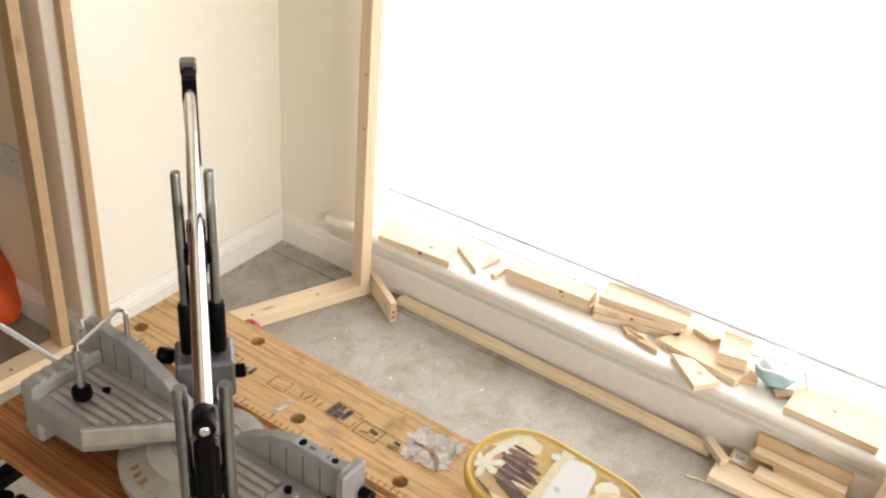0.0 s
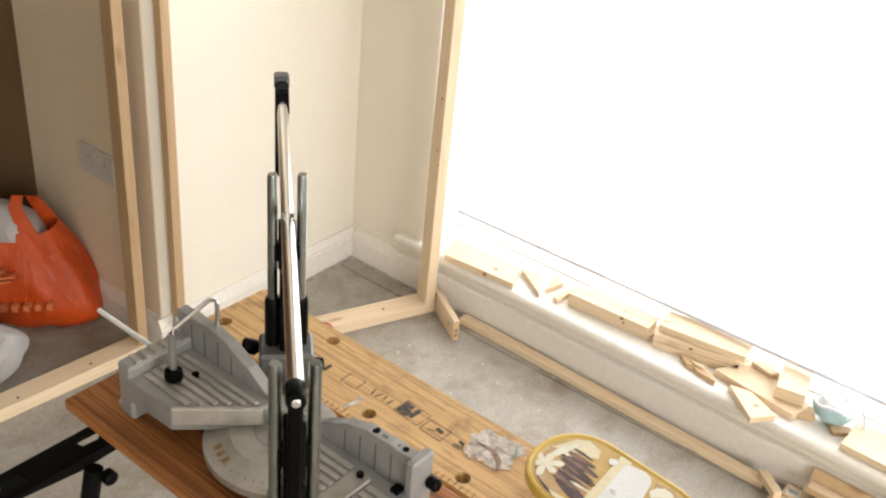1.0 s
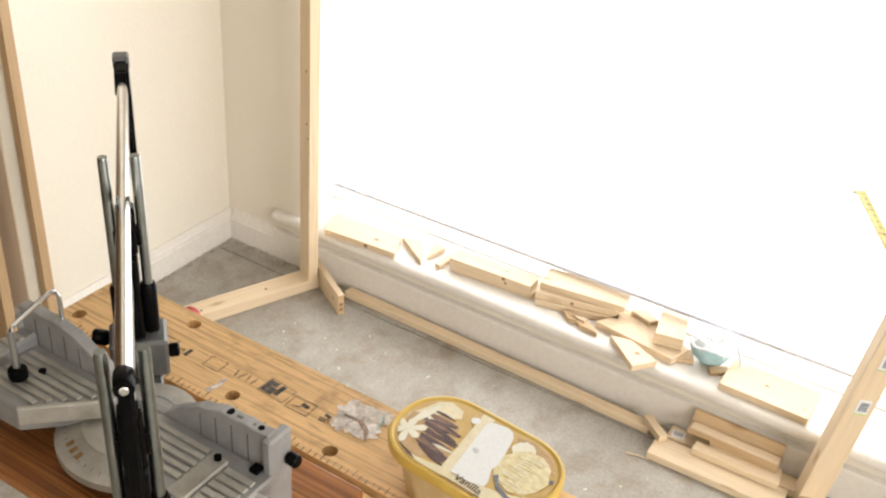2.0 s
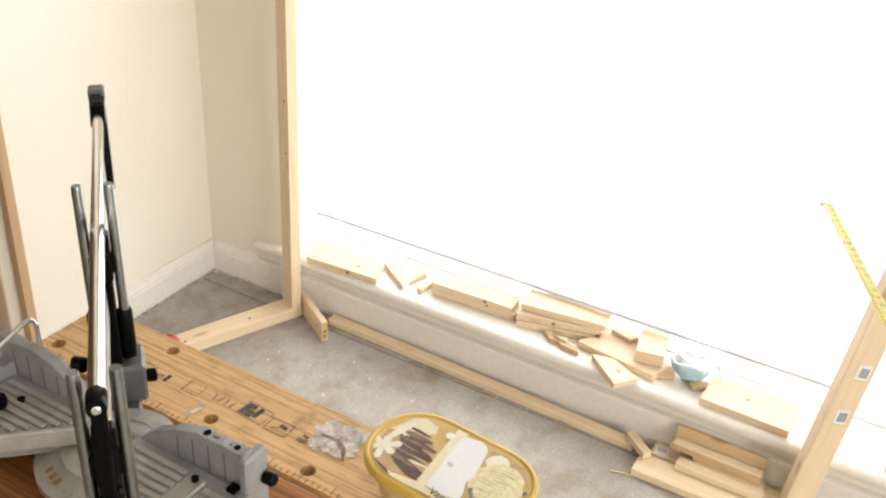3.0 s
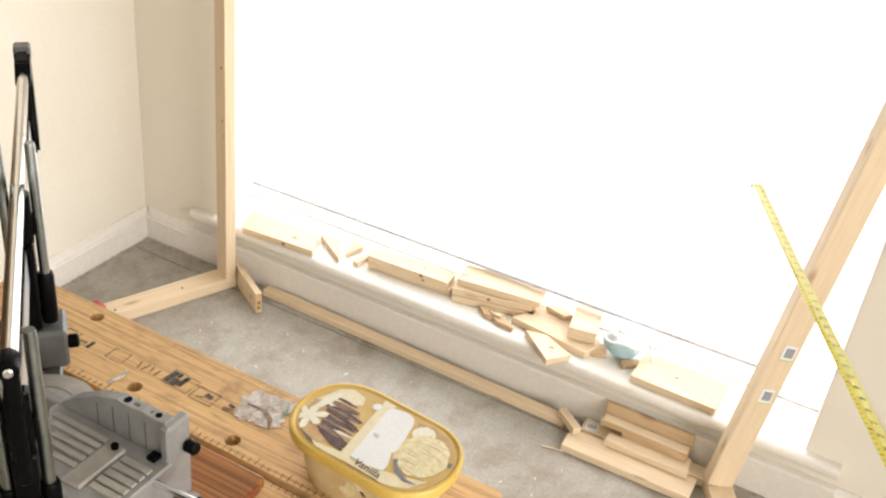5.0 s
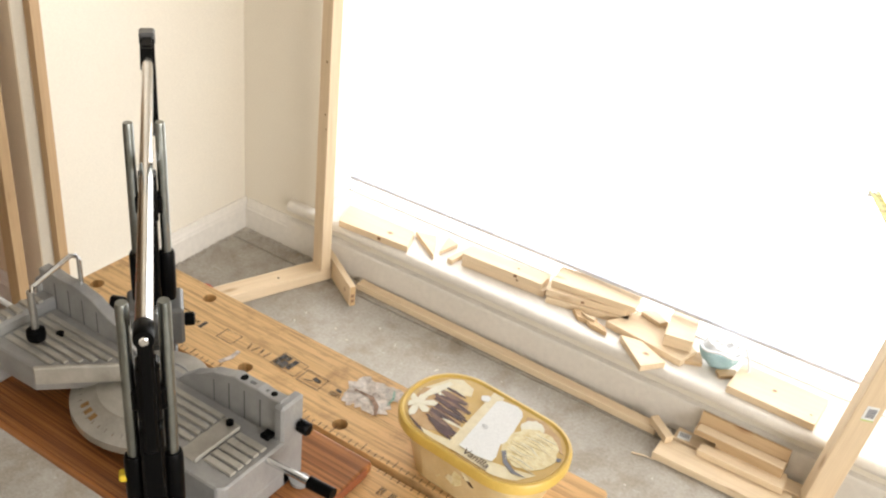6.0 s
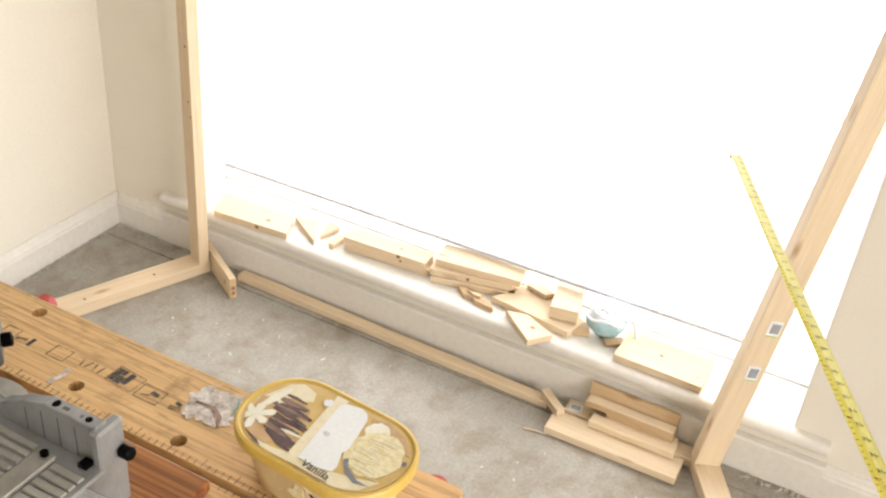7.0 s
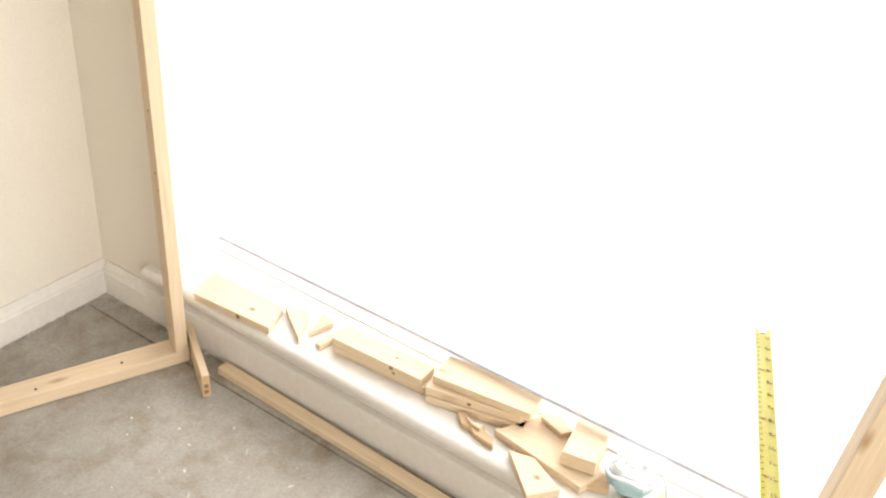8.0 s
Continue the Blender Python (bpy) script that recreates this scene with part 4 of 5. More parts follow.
for k in (-4, -2.8, -1.6):
    part("scale_number", moved(box(0.088, 0.098, -0.0035, 0.0035, 0.0, 0.0007, 0), pose(PIV.x, PIV.y, 0.0622, 0, 0, -90 + 7 * k) @ pose(0, 0, 0, 0, 19.5, 0)), INK_BROWN, table, "worn number patch")

# arm turned to the mitre angle: local x points away to the wall
arm_dir = Vector((-0.74, 0.673)).normalized()
arm = heading(PIV.x, PIV.y, 0, arm_dir)
# arm and end blocks take the shade-darkened alloy
part("arm", moved(merged(box(-0.282, 0.15, -0.026, 0.026, 0.002, 0.03, 0.003), box(0.085, 0.141, -0.036, 0.036, 0.03, 0.084, 0.004), box(-0.282, -0.232, -0.032, 0.032, 0.03, 0.06, 0.004)), arm), ALLOY_SHADED, saw, "grey pivot arm with end blocks")
part("arm_knob", moved(lathe([(0.007, 0), (0.0105, 0.005), (0.0105, 0.02), (0.007, 0.023)], 18), arm @ pose(0.13, 0.036, 0.066, -75, 0, 0)), BLACK, saw, "black plastic knob")
part("arm_knob", moved(lathe([(0.006, 0), (0.009, 0.004), (0.009, 0.014), (0.006, 0.016)], 16), arm @ pose(0.1, -0.034, 0.06, 90, 0, 0)), BLACK, saw, "black plastic knob")
for u, low in ((0.111, 0.088), (-0.257, 0.06)):
    for v in (-0.018, 0.018):
        post_ob = part("guide_post", moved(lathe([(0.0062, 0.03), (0.0062, 0.32), (0.0054, 0.3245)], 20), arm @ pose(u, v, 0)), POST_STEEL, saw, "dull steel guide post")
        part("sleeve", moved(lathe([(0.0095, low), (0.0102, low + 0.004), (0.0102, 0.152), (0.0085, 0.156)], 20), arm @ pose(u, v, 0)), BLACK, post_ob, "black plastic sleeve")
    part("saw_carrier", moved(merged(box(u - 0.012, u + 0.012, -0.011, 0.011, 0.20, 0.262, 0.003), box(u - 0.008, u + 0.008, -0.017, 0.017, 0.21, 0.235, 0.003)), arm), BLACK, saw, "black saw carrier between the posts")
    part("spring_rod", moved(lathe([(0.0022, 0.09), (0.0022, 0.25)], 10), arm @ pose(u + 0.012, 0.004, 0)), STEEL, saw, "thin steel rod")
part("blade_guide", moved(box(-0.277, -0.237, -0.011, 0.011, 0.05, 0.2, 0.003), arm), BLACK, saw, "black blade guide")
part("blade_guide", moved(box(0.091, 0.131, -0.009, 0.009, 0.085, 0.2, 0.003), arm), BLACK, saw, "black blade guide")
part("pointer", moved(box(-0.262, -0.249, 0.024, 0.034, 0.125, 0.133, 0.002), arm), YELLOW_DOT, saw, "yellow catch")

# the hand saw: chromed back tube, blade, end fittings and handle
SZ = 0.292
arm = arm @ pose(-0.265, 0, 0.306, 0, 4.3, 0) @ pose(0.265, 0, -SZ)
part("back_tube", moved(rod([(-0.276, 0, SZ), (0.1, 0, SZ - 0.003), (0.545, 0, SZ - 0.006)], 0.0082, 20), arm), CHROME, saw, "chromed tubular saw back")
part("blade", moved(box(-0.25, 0.545, -0.0006, 0.0006, 0.172, 0.212, 0), arm), STEEL, saw, "thin steel saw blade")
part("front_fitting", moved(merged(moved(lathe([(0.0088, 0), (0.0096, 0.002), (0.0096, 0.024), (0.0085, 0.026)], 20), pose(-0.292, 0, SZ, 0, 90, 0)), box(-0.28, -0.264, -0.007, 0.007, 0.165, SZ - 0.004, 0.003)), arm), BLACK, saw, "black end fitting")
part("tube_mouth", moved(lathe([(0.0042, 0), (0.0042, 0.0012), (0.003, 0.0016)], 18), arm @ pose(-0.2925, 0, SZ, 0, -90, 0)), CHROME, saw, "chromed tube end")
hd = bmesh.new()
outline = [(0.50, 0.285), (0.535, 0.305), (0.585, 0.312), (0.605, 0.296), (0.61, 0.23), (0.6, 0.165), (0.57, 0.15), (0.55, 0.165), (0.548, 0.2), (0.56, 0.262), (0.545, 0.278), (0.51, 0.272)]
fc = hd.faces.new([hd.verts.new((x, -0.011, z)) for x, z in outline])
ex = bmesh.ops.extrude_face_region(hd, geom=[fc])
for v in ex["geom"]:
    if isinstance(v, bmesh.types.BMVert):
        v.co.y = 0.011
bmesh.ops.recalc_face_normals(hd, faces=hd.faces[:])
bmesh.ops.bevel(hd, geom=hd.edges[:], offset=0.004, segments=2, affect="EDGES")
part("handle", moved(hd, arm), BLACK, saw, "black plastic saw handle")
part("handle_cap", moved(box(0.57, 0.604, -0.0125, 0.0125, 0.296, 0.3155, 0.003), arm), CAP, saw, "grey cap at the end of the handle")

# work clamp at the left fence, and the length stop at the right
clamp = part("work_clamp", rod([(0.992, -1.35, 0.06), (0.992, -1.35, 0.15), (0.992, -1.355, 0.157), (0.992, -1.362, 0.16), (0.994, -1.395, 0.152), (0.993, -1.418, 0.144), (0.992, -1.422, 0.137), (0.991, -1.422, 0.1)], 0.0032, 12), CHROME, saw, "bent chromed clamp rod")
part("screw", moved(lathe([(0.0045, 0.078), (0.0045, 0.138)], 14), pose(0.991, -1.422, 0)), STEEL, clamp, "threaded steel screw")
part("pad", moved(lathe([(0.006, 0.0695), (0.0112, 0.072), (0.0122, 0.078), (0.0112, 0.084), (0.006, 0.087)], 22), pose(0.991, -1.422, 0)), BLACK, clamp, "black clamp pad")
part("clamp_screw_hole", moved(lathe([(0.005, 0), (0.005, 0.004), (0.003, 0.005)], 14), pose(1.0, -1.395, TZ)), BLACK, saw, "black pin")
stop = part("length_stop", rod([(1.33, -1.392, 0.06), (1.4, -1.388, 0.06)], 0.0042, 14), CHROME, saw, "chromed stop rod")
part("grip", rod([(1.4, -1.388, 0.06), (1.432, -1.386, 0.06)], 0.0072, 14), BLACK, stop, "black rubber grip")

far_stop = part("length_stop", rod([(0.93, -1.391, 0.06), (0.787, -1.391, 0.06)], 0.0036, 14), UPVC, saw, "thin white stop rod")

# ---- ice cream tub ----
CX, CY, TURN_TUB = 1.5435, -1.2155, -5.0
tub = thing("ice_cream_tub", pose(CX, CY, BZ + 0.001, 0, 0, TURN_TUB), "yellow oval vanilla ice cream tub with a printed lid", "ice cream tub")
A, B = 0.1105, 0.068


def oval(a, b, z, n=56, power=2.35):
    pts = []
    for k in range(n):
        t = k * math.tau / n
        c, s = math.cos(t), math.sin(t)
        pts.append((a * math.copysign(abs(c) ** (2 / power), c), b * math.copysign(abs(s) ** (2 / power), s), z))
    return pts


LZ = 0.082


def capsule(a, b, n=64, square=2.2):
    """A long round-ended outline."""
    pts = []
    for k in range(n):
        c, s = math.cos((k + 0.5) * math.tau / n), math.sin((k + 0.5) * math.tau / n)
        pts.append((b * math.copysign(abs(c) ** (2 / square), c) + math.copysign(a - b, c), b * math.copysign(abs(s) ** (2 / square), s)))
    return pts


def shells(levels):
    bm = bmesh.new()
    rings = [[bm.verts.new((x, y, z)) for x, y in capsule(a, b)] for a, b, z in levels]
    for one, two in zip(rings, rings[1:]):
        for k in range(len(one)):
            bm.faces.new((one[k], one[(k + 1) % len(one)], two[(k + 1) % len(one)], two[k])).smooth = True
    bm.faces.new(rings[0])
    bm.faces.new(rings[-1])
    bmesh.ops.recalc_face_normals(bm, faces=bm.faces[:])
    return bm


part("body", shells([(A - 0.03, B - 0.024, 0), (A - 0.026, B - 0.02, 0.003), (A - 0.011, B - 0.009, LZ - 0.014), (A - 0.008, B - 0.006, LZ - 0.008)]), TUB_SIDE, tub, "tapered pale yellow plastic body")
lid = part("lid", shells([(A - 0.004, B - 0.004, LZ - 0.013), (A, B, LZ - 0.011), (A + 0.0005, B + 0.0005, LZ - 0.001), (A - 0.001, B - 0.001, LZ + 0.0022), (A - 0.004, B - 0.004, LZ + 0.0028), (A - 0.0062, B - 0.0062, LZ + 0.001), (A - 0.0072, B - 0.0072, LZ)]), TUB, tub, "yellow plastic lid with raised rim")
PZ = LZ + 0.0004
LEAN_PRINT = radians(4)
part("lid_picture", shells([(A - 0.0075, B - 0.0075, PZ - 0.0002), (A - 0.0075, B - 0.0075, PZ + 0.0003)]), LID, lid, "golden printed lid picture")


def on_lid(name, outline, mat, label, lift=0.0):
    turned = [(x * math.cos(LEAN_PRINT) - y * math.sin(LEAN_PRINT), x * math.sin(LEAN_PRINT) + y * math.cos(LEAN_PRINT)) for x, y in outline]
    return part(name, moved(prism(inside(turned), 0, 0.0003), pose(0, 0, PZ + 0.0004 + lift)), mat, lid, label)


def inside(pts, k=0.009):
    """Keeps an outline within the lid's rim."""
    out = []
    for x, y in pts:
        mid = max(-(A - B), min(A - B, x))
        reach = math.hypot(x - mid, y)
        f = min(1.0, (B - k) / max(reach, 1e-6))
        out.append((mid + (x - mid) * f, y * f))
    return out


def rough(cx, cy, rx, ry, n, seed, wave=0.12):
    g = random.Random(seed)
    return [(cx + rx * (1 + wave * g.uniform(-1, 1)) * math.cos(q * math.tau / n), cy + ry * (1 + wave * g.uniform(-1, 1)) * math.sin(q * math.tau / n)) for q in range(n)]


rim_low = [(-0.104 + 0.208 * q / 22, -0.09) for q in range(23)]
on_lid("cream_field", rim_low + [(0.09, -0.03), (0.06, -0.04), (0.03, -0.046), (-0.01, -0.044), (-0.04, -0.05), (-0.07, -0.05), (-0.1, -0.036)], LID_CREAM, "pale cream lower part of the print")
on_lid("cream_field", [(-0.1, 0.004), (-0.084, 0.05), (-0.07, 0.06), (-0.048, 0.05), (-0.042, 0.036), (-0.07, 0.02)], LID_CREAM, "pale cream corner of the print")
on_lid("shade_field", [(-0.1, -0.03), (-0.098, 0.012), (-0.06, 0.03), (-0.035, 0.02), (-0.02, -0.03), (-0.05, -0.05), (-0.08, -0.046)], LID_BROWN, "tan shade behind the pods", 0.0002)
on_lid("shade_field", [(0.03, 0.05), (0.052, 0.064), (0.086, 0.05), (0.1, 0.02), (0.06, 0.034), (0.04, 0.02)], LID_BROWN, "tan shade behind the scoop", 0.0002)
fan = random.Random(2)
for k in range(22):
    f = k / 21
    p = Vector((-0.086 + 0.03 * f + fan.uniform(-0.006, 0.006), 0.026 - 0.062 * f + fan.uniform(-0.003, 0.003)))
    ln, wd = fan.uniform(0.034, 0.052), fan.uniform(0.0022, 0.0042)
    a = radians(-8 + fan.uniform(-9, 9))
    d, n2 = Vector((math.cos(a), math.sin(a))), Vector((-math.sin(a), math.cos(a)))
    bend = n2 * fan.uniform(-0.004, 0.004)
    on_lid("vanilla_pod", [tuple(p), tuple(p + d * ln * 0.5 + bend - n2 * wd), tuple(p + d * ln), tuple(p + d * ln + n2 * wd * 0.6), tuple(p + d * ln * 0.5 + bend + n2 * wd), tuple(p + n2 * wd)], (POD, POD, POD_LIGHT, POD, PETAL)[k % 5 if k % 10 != 9 else 1], "brown vanilla pod print", 0.0003 + 0.00002 * k)
on_lid("vanilla_pod", [(-0.094, -0.03), (-0.078, -0.043), (-0.058, -0.05), (-0.05, -0.058), (-0.056, -0.054), (-0.062, -0.0525), (-0.08, -0.047), (-0.094, -0.034)], POD, "curved vanilla pod print", 0.0006)
for k, reach in enumerate((0.024, 0.019, 0.022, 0.019, 0.026, 0.02)):
    a = radians(60 * k + 40)
    c = Vector((-0.085, -0.017))
    d, n2 = Vector((math.cos(a), math.sin(a))), Vector((-math.sin(a), math.cos(a)))
    on_lid("petal", [tuple(c - d * 0.002), tuple(c + d * reach * 0.4 - n2 * 0.0045), tuple(c + d * reach * 0.8 - n2 * 0.0055), tuple(c + d * reach), tuple(c + d * reach * 0.8 + n2 * 0.005), tuple(c + d * reach * 0.4 + n2 * 0.0045)], PETAL, "ivory flower petal print", 0.0008 + 0.0001 * (k % 2))
on_lid("petal", [(-0.085, -0.004), (-0.077, 0.016), (-0.072, 0.04), (-0.078, 0.042), (-0.088, 0.02), (-0.091, -0.002)], PETAL, "long ivory petal print", 0.0007)
on_lid("price_strip", [(-0.018, -0.07), (-0.004, -0.07), (-0.008, 0.068), (-0.024, 0.068)], LID_CREAM, "strip of pale sticky tape", 0.0009)
rag = random.Random(5)
right_edge = [(0.026 + 0.012 * q / 9 + rag.uniform(-0.0025, 0.0025), 0.045 - 0.09 * q / 9) for q in range(10)]
on_lid("paper_sticker", [(-0.005, -0.047), (-0.009, 0.0), (-0.013, 0.048), (-0.008, 0.054), (0.012, 0.057), (0.021, 0.053)] + right_edge + [(0.02, -0.049)], PAPER, "torn white paper sticker", 0.0011)
on_lid("paper_sticker", rough(-0.026, 0.044, 0.006, 0.006, 12, 3), PAPER, "small white scrap of sticker", 0.0011)
on_lid("smudge", rough(0.001, 0.0, 0.0045, 0.0035, 9, 4, 0.3), SMUDGE, "faint grey smudge", 0.0015)
on_lid("ice_cream_scoop", rough(0.063, 0.002, 0.032, 0.036, 34, 6, 0.07), ICE, "curled vanilla ice cream print", 0.0006)
on_lid("ice_cream_scoop", rough(0.047, 0.034, 0.014, 0.016, 20, 7, 0.1), PETAL, "pale top of the ice cream print", 0.0005)
curl = random.Random(8)
for k in range(15):
    y = -0.026 + 0.0042 * k
    x0 = 0.036 + abs(k - 7) * 0.0016 + curl.uniform(0, 0.01)
    part("scoop_curl", moved(rod([(x0, y, 0.0), (x0 + 0.016, y + curl.uniform(-0.003, 0.004), 0.0005), (x0 + curl.uniform(0.026, 0.042), y + curl.uniform(-0.005, 0.003), 0)], 0.0009, 6), pose(0, 0, PZ + 0.0007)), (ICE, LID_CREAM, PETAL)[k % 3], lid)
on_lid("spoon", [(0.038, -0.022), (0.05, -0.038), (0.066, -0.046), (0.082, -0.042), (0.068, -0.041), (0.052, -0.032), (0.042, -0.018)], GREY_INK, "dark spoon print", 0.0007)
on_lid("spoon", [(0.096, 0.004), (0.1, 0.006), (0.1, 0.012), (0.094, 0.01)], GREY_INK, "dark spoon print", 0.0007)


def words(text, size, m, mat, parent, label):
    cu = bpy.data.curves.new("word", "FONT")
    cu.body, cu.size, cu.extrude = text, size, 0.0001
    cu.align_x = "CENTER"
    tmp = bpy.data.objects.new("word", cu)
    me = bpy.data.meshes.new_from_object(tmp)
    bpy.data.objects.remove(tmp)
    me.transform(m)
    me.materials.clear()
    me.materials.append(mat)
    ob = new("word", me)
    ob.parent = parent
    return tagged(ob, label)


words("Vanilla", 0.0145, pose(0.026, -0.0555, PZ + 0.0017, 0, 0, -3), POD, lid, "dark lettering")
for k, (x0, x1) in enumerate(((-0.006, 0.046), (0.004, 0.04))):
    part("print_line", box(x0, x1, -0.0592 - 0.0028 * k, -0.0582 - 0.0028 * k, PZ + 0.0008, PZ + 0.001, 0), INK_BROWN, lid, "line of small unreadable print")
sidep = random.Random(6)
for k in range(26):
    t = radians(sidep.uniform(185, 325))
    zc = sidep.uniform(0.025, 0.062)
    f = 0.9 - 0.2 * (1 - zc / LZ)
    c, s = math.cos(t), math.sin(t)
    x, y = A * f * math.copysign(abs(c) ** 0.85, c), B * f * math.copysign(abs(s) ** 0.85, s)
    sz = sidep.uniform(0.006, 0.012)
    m_side = Matrix.Translation((x, y, zc)) @ Vector((c / A, s / B, -0.15)).to_track_quat("Z", "Y").to_matrix().to_4x4()
    blobp = [(sz * (1 + 0.3 * sidep.uniform(-1, 1)) * math.cos(q * math.tau / 9), 0.8 * sz * (1 + 0.3 * sidep.uniform(-1, 1)) * math.sin(q * math.tau / 9)) for q in range(9)]
    part("side_print", moved(prism(blobp, -0.003, 0.0006), m_side), (ICE, LID_CREAM, POD, ICE)[k % 4], tub, "printed vanilla picture on the side")

# ---- alcove: socket, carrier bag, clear plastic, rod ----
sock = thing("wall_socket", pose(-0.208, PIER_Y - 0.003, 0.476), "pale double wall socket on the alcove wall", "wall socket")
part("plate", box(-0.073, 0.073, -0.009, -0.0005, -0.043, 0.043, 0.003, 2), SOCKET, sock)
for x in (-0.036, 0.036):
    # pin slots are flat tabs coloured as the shade inside a slot
    part("outlet", merged(box(x - 0.004, x + 0.004, -0.0098, -0.0088, 0.006, 0.014, 0), box(x - 0.016, x - 0.008, -0.0098, -0.0088, -0.014, -0.01, 0), box(x + 0.008, x + 0.016, -0.0098, -0.0088, -0.014, -0.01, 0)), SLOT_SHADE, sock, "dim tabs for the shade in the pin slots")
    part("switch", box(x * 0.35 - 0.006, x * 0.35 + 0.006, -0.0125, -0.009, 0.012, 0.03, 0.001), SOCKET, sock)
solid("wall_nail", moved(lathe([(0.004, 0), (0.004, 0.003), (0.002, 0.004)], 10), pose(0, 0, 0, 0, 90, 0)), INK, pose(BACK_X, -0.762, 0.6), "small dark nail in the alcove wall", "nail")


def sack(levels, n=44, wrinkle=0.012, seed=0.0):
    """A limp bag: rounded-rectangle rings with creases."""
    bm = bmesh.new()
    rings = []
    for i, (a, b, z, dx, dy) in enumerate(levels):
        ring = []
        for x, y, _ in oval(a, b, 0, n, 3.0):
            p = Vector((x + dx, y + dy, z))
            p += wrinkle * Vector(noise.noise_vector(Vector((x * 11 + seed, y * 11, z * 9)))) + 0.4 * wrinkle * Vector(noise.noise_vector(Vector((x * 34, y * 34 + seed, z * 16))))
            p.z = max(p.z, 0.001)
            ring.append(bm.verts.new(p))
        rings.append(ring)
    for one, two in zip(rings, rings[1:]):
        for k in range(n):
            bm.faces.new((one[k], one[(k + 1) % n], two[(k + 1) % n], two[k])).smooth = True
    bm.faces.new(rings[0])
    return bm


bag = thing("carrier_bag", pose(-0.39, -0.897, 0.001, 0, 0, 43) @ Matrix.Diagonal((1.1, 1.0, 1.08, 1)), "full orange plastic carrier bag with pale print", "carrier bag")
levels = [(0.145, 0.08, 0.002, 0.026, 0), (0.165, 0.098, 0.02, 0.036, 0), (0.168, 0.106, 0.06, 0.034, 0), (0.162, 0.106, 0.11, 0.02, 0), (0.155, 0.1, 0.16, 0.002, 0), (0.145, 0.088, 0.2, -0.014, 0), (0.137, 0.075, 0.235, -0.026, 0), (0.132, 0.066, 0.26, -0.034, 0)]
body = part("sack", sack(levels, 60, 0.017, 1.3), BAG, bag, "creased orange plastic sack")
body.modifiers.new("smooth", "SUBSURF").levels = 1


def strip(points, width, thick=0.0015):
    bm = bmesh.new()
    rows = []
    for i, (p, w) in enumerate(points):
        p = Vector(p)
        rows.append([bm.verts.new(p + Vector((s * w * width, t * thick, 0))) for s, t in ((-1, -1), (1, -1), (1, 1), (-1, 1))])
    for one, two in zip(rows, rows[1:]):
        for k in range(4):
            bm.faces.new((one[k], one[(k + 1) % 4], two[(k + 1) % 4], two[k])).smooth = True
    bm.faces.new(rows[0])
    bm.faces.new(rows[-1])
    bmesh.ops.recalc_face_normals(bm, faces=bm.faces[:])
    return bm


part("handle", strip([((0.085, 0.03, 0.21), 1.4), ((0.07, 0.04, 0.27), 1.0), ((0.045, 0.03, 0.325), 0.7), ((0.02, 0.0, 0.34), 0.6), ((0.02, -0.03, 0.32), 0.7), ((0.045, -0.05, 0.27), 1.0), ((0.07, -0.062, 0.21), 1.4)], 0.022), BAG, bag, "orange bag handle")
part("handle", strip([((-0.125, 0.04, 0.22), 1.4), ((-0.13, 0.05, 0.27), 1.0), ((-0.115, 0.02, 0.3), 0.8), ((-0.13, -0.04, 0.28), 0.9), ((-0.135, -0.055, 0.22), 1.5)], 0.022), BAG, bag, "orange bag handle")
fill = sack([(0.07, 0.04, 0.2, -0.01, 0), (0.11, 0.058, 0.24, -0.01, 0), (0.105, 0.055, 0.28, -0.015, 0), (0.07, 0.035, 0.31, -0.02, 0), (0.02, 0.012, 0.322, -0.02, 0)], 36, 0.018, 3.0)
part("crumpled_film", moved(fill, pose(-0.03, 0, 0)), FILM, bag, "crumpled clear plastic inside the bag")
# plain pale shapes where the print is
for k, (x0, x1, z) in enumerate(((-0.13, 0.09, 0.075), (-0.09, 0.02, 0.155), (-0.11, 0.0, 0.168), (-0.1, 0.01, 0.142))):
    hgt = 0.017 if k == 0 else 0.005
    n = 16
    bm = bmesh.new()
    rows = []
    for i in range(n + 1):
        x = x0 + (x1 - x0) * i / n
        y = -(0.112 + (0.012 if k == 0 else 0.006)) * (1 - (abs(x) / 0.19) ** 3) ** (1 / 3) - 0.002
        rows.append([bm.verts.new((x, y + d, z + 0.02 * (i / n) + s * hgt / 2)) for s, d in ((-1, 0), (1, 0), (1, 0.02), (-1, 0.02))])
    for i, (one, two) in enumerate(zip(rows, rows[1:])):
        if k == 0 and i % 2:
            continue
        for q in range(4):
            bm.faces.new((one[q], one[(q + 1) % 4], two[(q + 1) % 4], two[q]))
    for v in [v for v in bm.verts if not v.link_faces]:
        bm.verts.remove(v)
    part("print_shape", moved(bm, pose(0.028 if k == 0 else 0.004, 0, 0)), BAG_PRINT, body, "pale printed shapes")

film = solid("plastic_sheet", sack([(0.06, 0.055, 0.002, 0, 0), (0.1, 0.085, 0.02, 0, 0), (0.112, 0.095, 0.06, 0, 0), (0.1, 0.09, 0.1, 0.01, 0), (0.075, 0.06, 0.13, 0.015, 0.01), (0.03, 0.02, 0.142, 0.02, 0.01)], 40, 0.042, 7.0),
             FILM, pose(-0.205, -1.175, 0.002, 0, 0, 35) @ Matrix.Diagonal((1.15, 1.2, 1.1, 1)), "crumpled cloudy plastic bag on the floor", "plastic bag")
film.modifiers.new("smooth", "SUBSURF").levels = 1

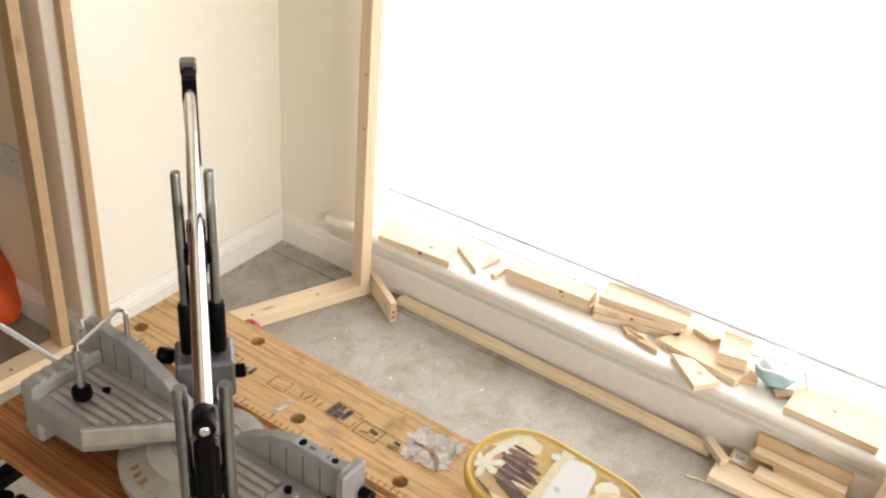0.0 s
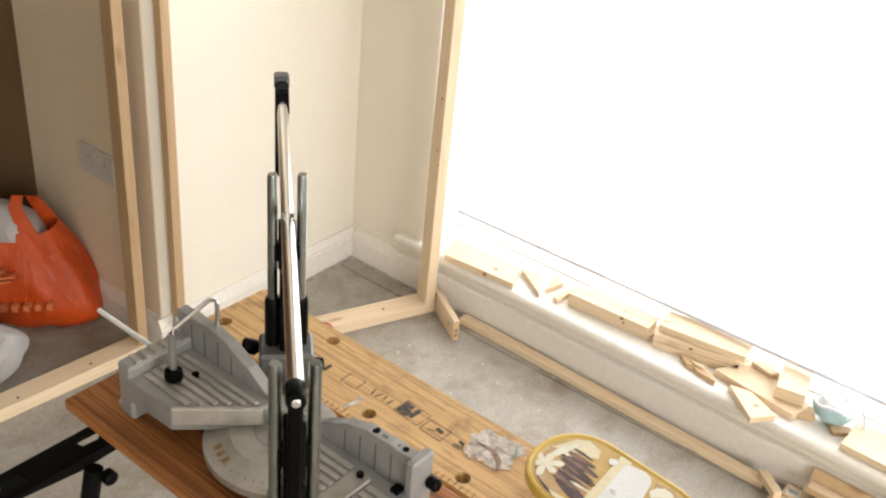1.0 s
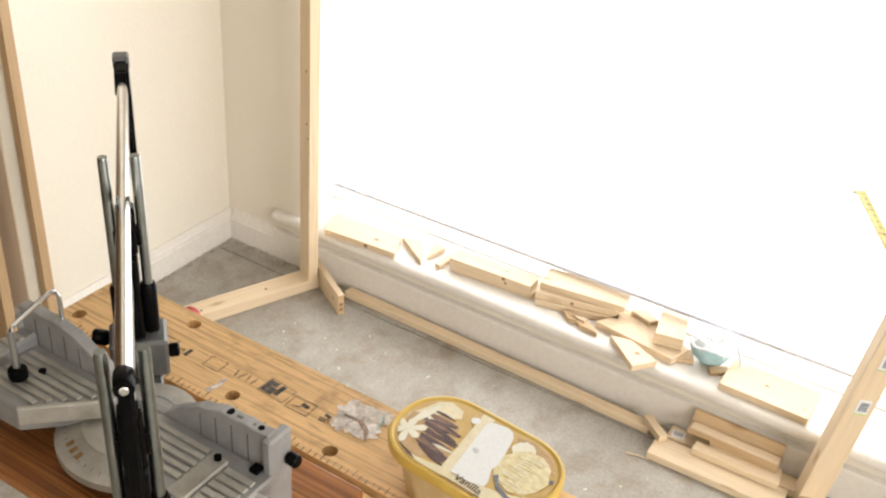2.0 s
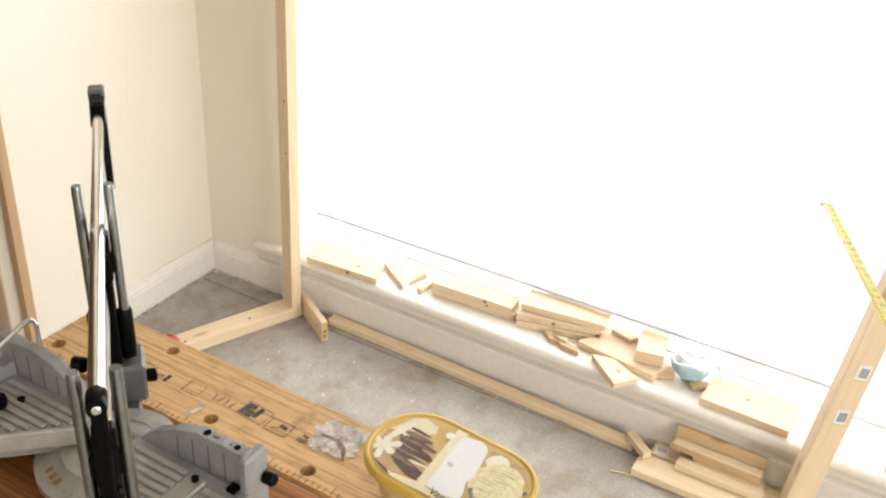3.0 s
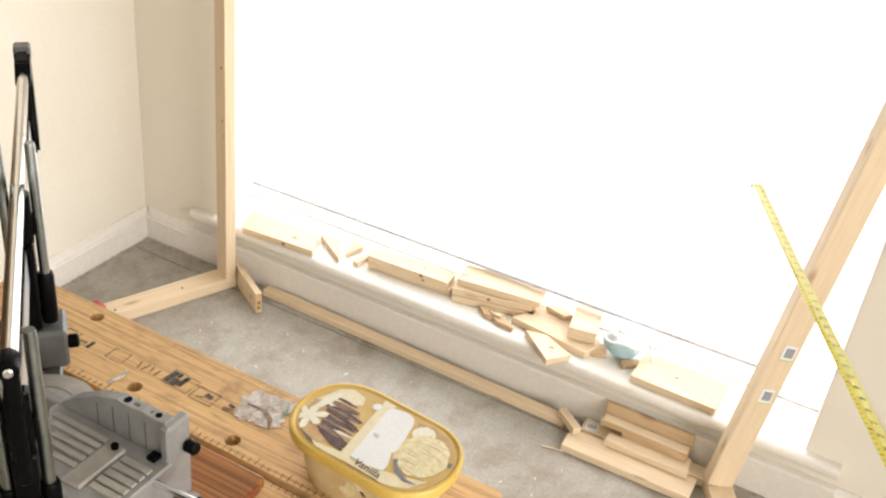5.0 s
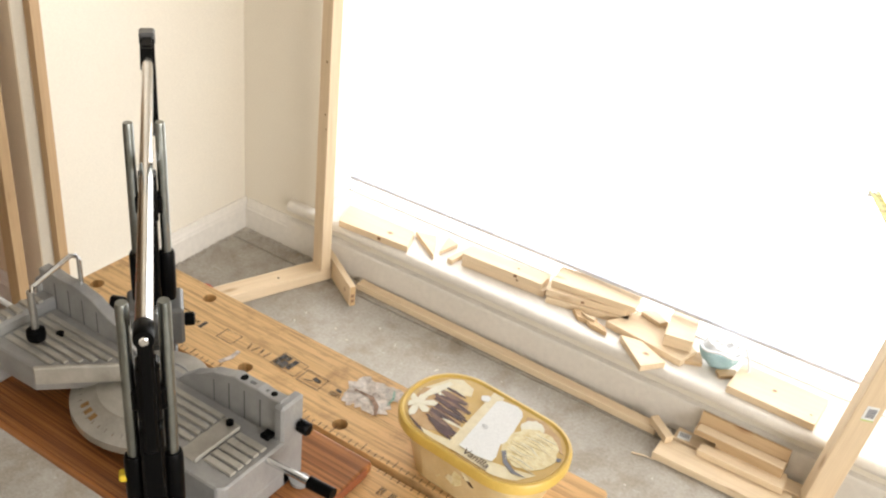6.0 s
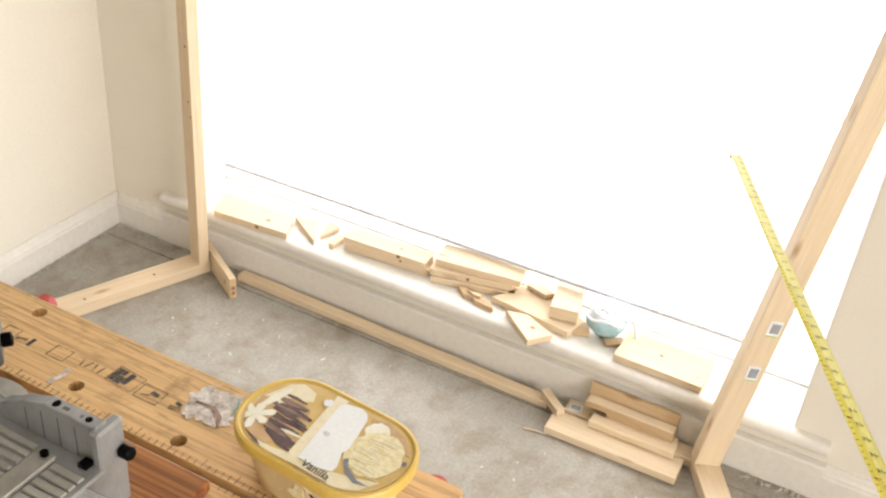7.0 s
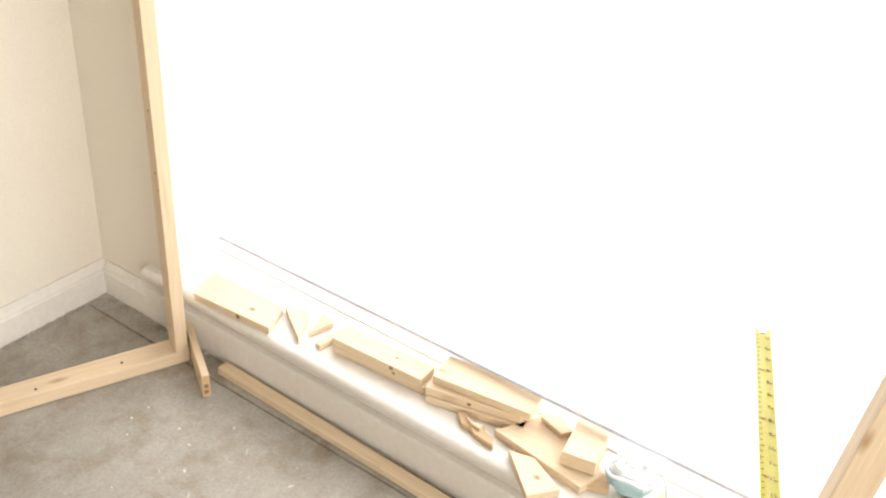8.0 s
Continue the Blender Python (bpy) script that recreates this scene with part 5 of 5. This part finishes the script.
# ---- tape measure held out over the bench ----
tip, far_end = Vector((1.77, -0.311, 0.911)), Vector((2.098, -1.176, 1.036))
axis = (far_end - tip).normalized()
side = Vector((0, 0, 1)).cross(axis).normalized()
upv = axis.cross(side)
tm = Matrix(((axis.x, side.x, upv.x, tip.x), (axis.y, side.y, upv.y, tip.y), (axis.z, side.z, upv.z, tip.z), (0, 0, 0, 1)))
tape = thing("tape_measure", tm, "extended yellow steel tape measure held in the air", "tape measure")
TAPE_L, TAPE_W = 0.95, 0.0185
bm = bmesh.new()
cols, rows_n = 9, 48
grid_v = []
for i in range(rows_n + 1):
    s = TAPE_L * i / rows_n
    sag = -0.004 * math.sin(math.pi * i / rows_n)
    grid_v.append([bm.verts.new((s, TAPE_W * (j / (cols - 1) - 0.5), sag + 0.0032 * (2 * j / (cols - 1) - 1) ** 2)) for j in range(cols)])
for i in range(rows_n):
    for j in range(cols - 1):
        bm.faces.new((grid_v[i][j], grid_v[i + 1][j], grid_v[i + 1][j + 1], grid_v[i][j + 1])).smooth = True
blade_ob = part("tape_blade", bm, TAPE, tape, "cupped yellow steel blade")
blade_ob.modifiers.new("thickness", "SOLIDIFY").thickness = 0.0003


def tape_z(s, y):
    return -0.004 * math.sin(math.pi * s / TAPE_L) + 0.0032 * (2 * y / TAPE_W) ** 2 + 0.0005


marks = []
for k in range(1, 94):
    s = 0.01 * k
    marks.append(box(s - 0.0004, s + 0.0004, -0.009, -0.009 + (0.004 if k % 5 else 0.0055), tape_z(s, -0.006), tape_z(s, -0.006) + 0.0003, 0))
for k in range(1, 37):
    s = 0.0254 * k
    marks.append(box(s - 0.0004, s + 0.0004, 0.0045, 0.009, tape_z(s, 0.006), tape_z(s, 0.006) + 0.0003, 0))
part("tick_marks", merged(*marks), INK, tape, "black ruler ticks")
for k in range(1, 37):
    words(str(k), 0.0072, pose(0.0254 * k - 0.001, 0.0035, tape_z(0.0254 * k, 0.003) + 0.0002, 0, 0, 90), INK, tape, "black number")
for k in (10, 20, 30, 40, 50, 60, 70, 80, 90):
    words(str(k), 0.0055, pose(0.01 * k + 0.001, -0.0025, tape_z(0.01 * k, 0.002) + 0.0002, 0, 0, 90), TAPE_RED, tape, "red number")
part("hook", merged(box(-0.003, 0.012, -0.006, 0.006, -0.001, 0.0008, 0.0003), box(-0.003, -0.0015, -0.007, 0.007, -0.011, 0.0005, 0.0003)), STEEL, tape, "steel end hook")
case = bmesh.new()
prof = [(0.0, 0.004), (0.0, -0.03), (0.006, -0.042), (0.045, -0.044), (0.062, -0.034), (0.066, -0.005), (0.058, 0.012), (0.036, 0.02), (0.012, 0.016)]
fc = case.faces.new([case.verts.new((TAPE_L - 0.002 + x, -0.017, z)) for x, z in prof])
ex = bmesh.ops.extrude_face_region(case, geom=[fc])
for v in ex["geom"]:
    if isinstance(v, bmesh.types.BMVert):
        v.co.y = 0.017
bmesh.ops.recalc_face_normals(case, faces=case.faces[:])
bmesh.ops.bevel(case, geom=case.edges[:], offset=0.005, segments=3, affect="EDGES")
part("case", case, STRAP, tape, "white and yellow plastic case")
part("case_lip", box(TAPE_L - 0.006, TAPE_L + 0.006, -0.013, 0.013, -0.006, 0.006, 0.002), YELLOW_DOT, tape, "yellow mouth of the case")

# ---- blind in the window ----
blind = thing("venetian_blind", pose(0, 0.105, 0), "white venetian blind with open slats, washed out by daylight", "blind")
slat_mesh = None
for k in range(24):
    z = 0.80 + 0.0525 * k
    if slat_mesh is None:
        slat_mesh = mesh_of("slat", box(OPEN_L + 0.02, OPEN_R - 0.02, -0.021, 0.021, -0.0008, 0.0008, 0), UPVC)
    ob = new("slat", slat_mesh)
    ob.parent = blind
    ob.location = (0, 0, z)
part("head_rail", box(OPEN_L + 0.012, OPEN_R - 0.012, -0.02, 0.02, OPEN_TOP - 0.03, OPEN_TOP - 0.005, 0.002), UPVC, blind)
for x in (OPEN_L + 0.25, 0.5 * (OPEN_L + OPEN_R), OPEN_R - 0.25):
    part("cord", rod([(x, 0, 0.79), (x, 0, 1.4), (x, 0, OPEN_TOP - 0.03)], 0.0008, 6), STRAP, blind)

# ---- dust, chips and flecks on the floor ----
rng = random.Random(12)
chips = []
for k in range(95):
    x, y = rng.uniform(0.45, 1.9), -rng.uniform(0.1, 0.95)
    ln, wd = (rng.uniform(0.004, 0.014), rng.uniform(0.001, 0.003)) if k % 3 else (rng.uniform(0.003, 0.007), rng.uniform(0.002, 0.005))
    chips.append(moved(box(-ln / 2, ln / 2, -wd / 2, wd / 2, 0, rng.uniform(0.0006, 0.002), 0), pose(x, y, 0.0006, rng.uniform(-8, 8), rng.uniform(-8, 0), rng.uniform(0, 180))))
solid("wood_chips", merged(*chips), CHIP, Matrix.Identity(4), "pale wood chips and flecks on the concrete", "debris", kind="stuff")
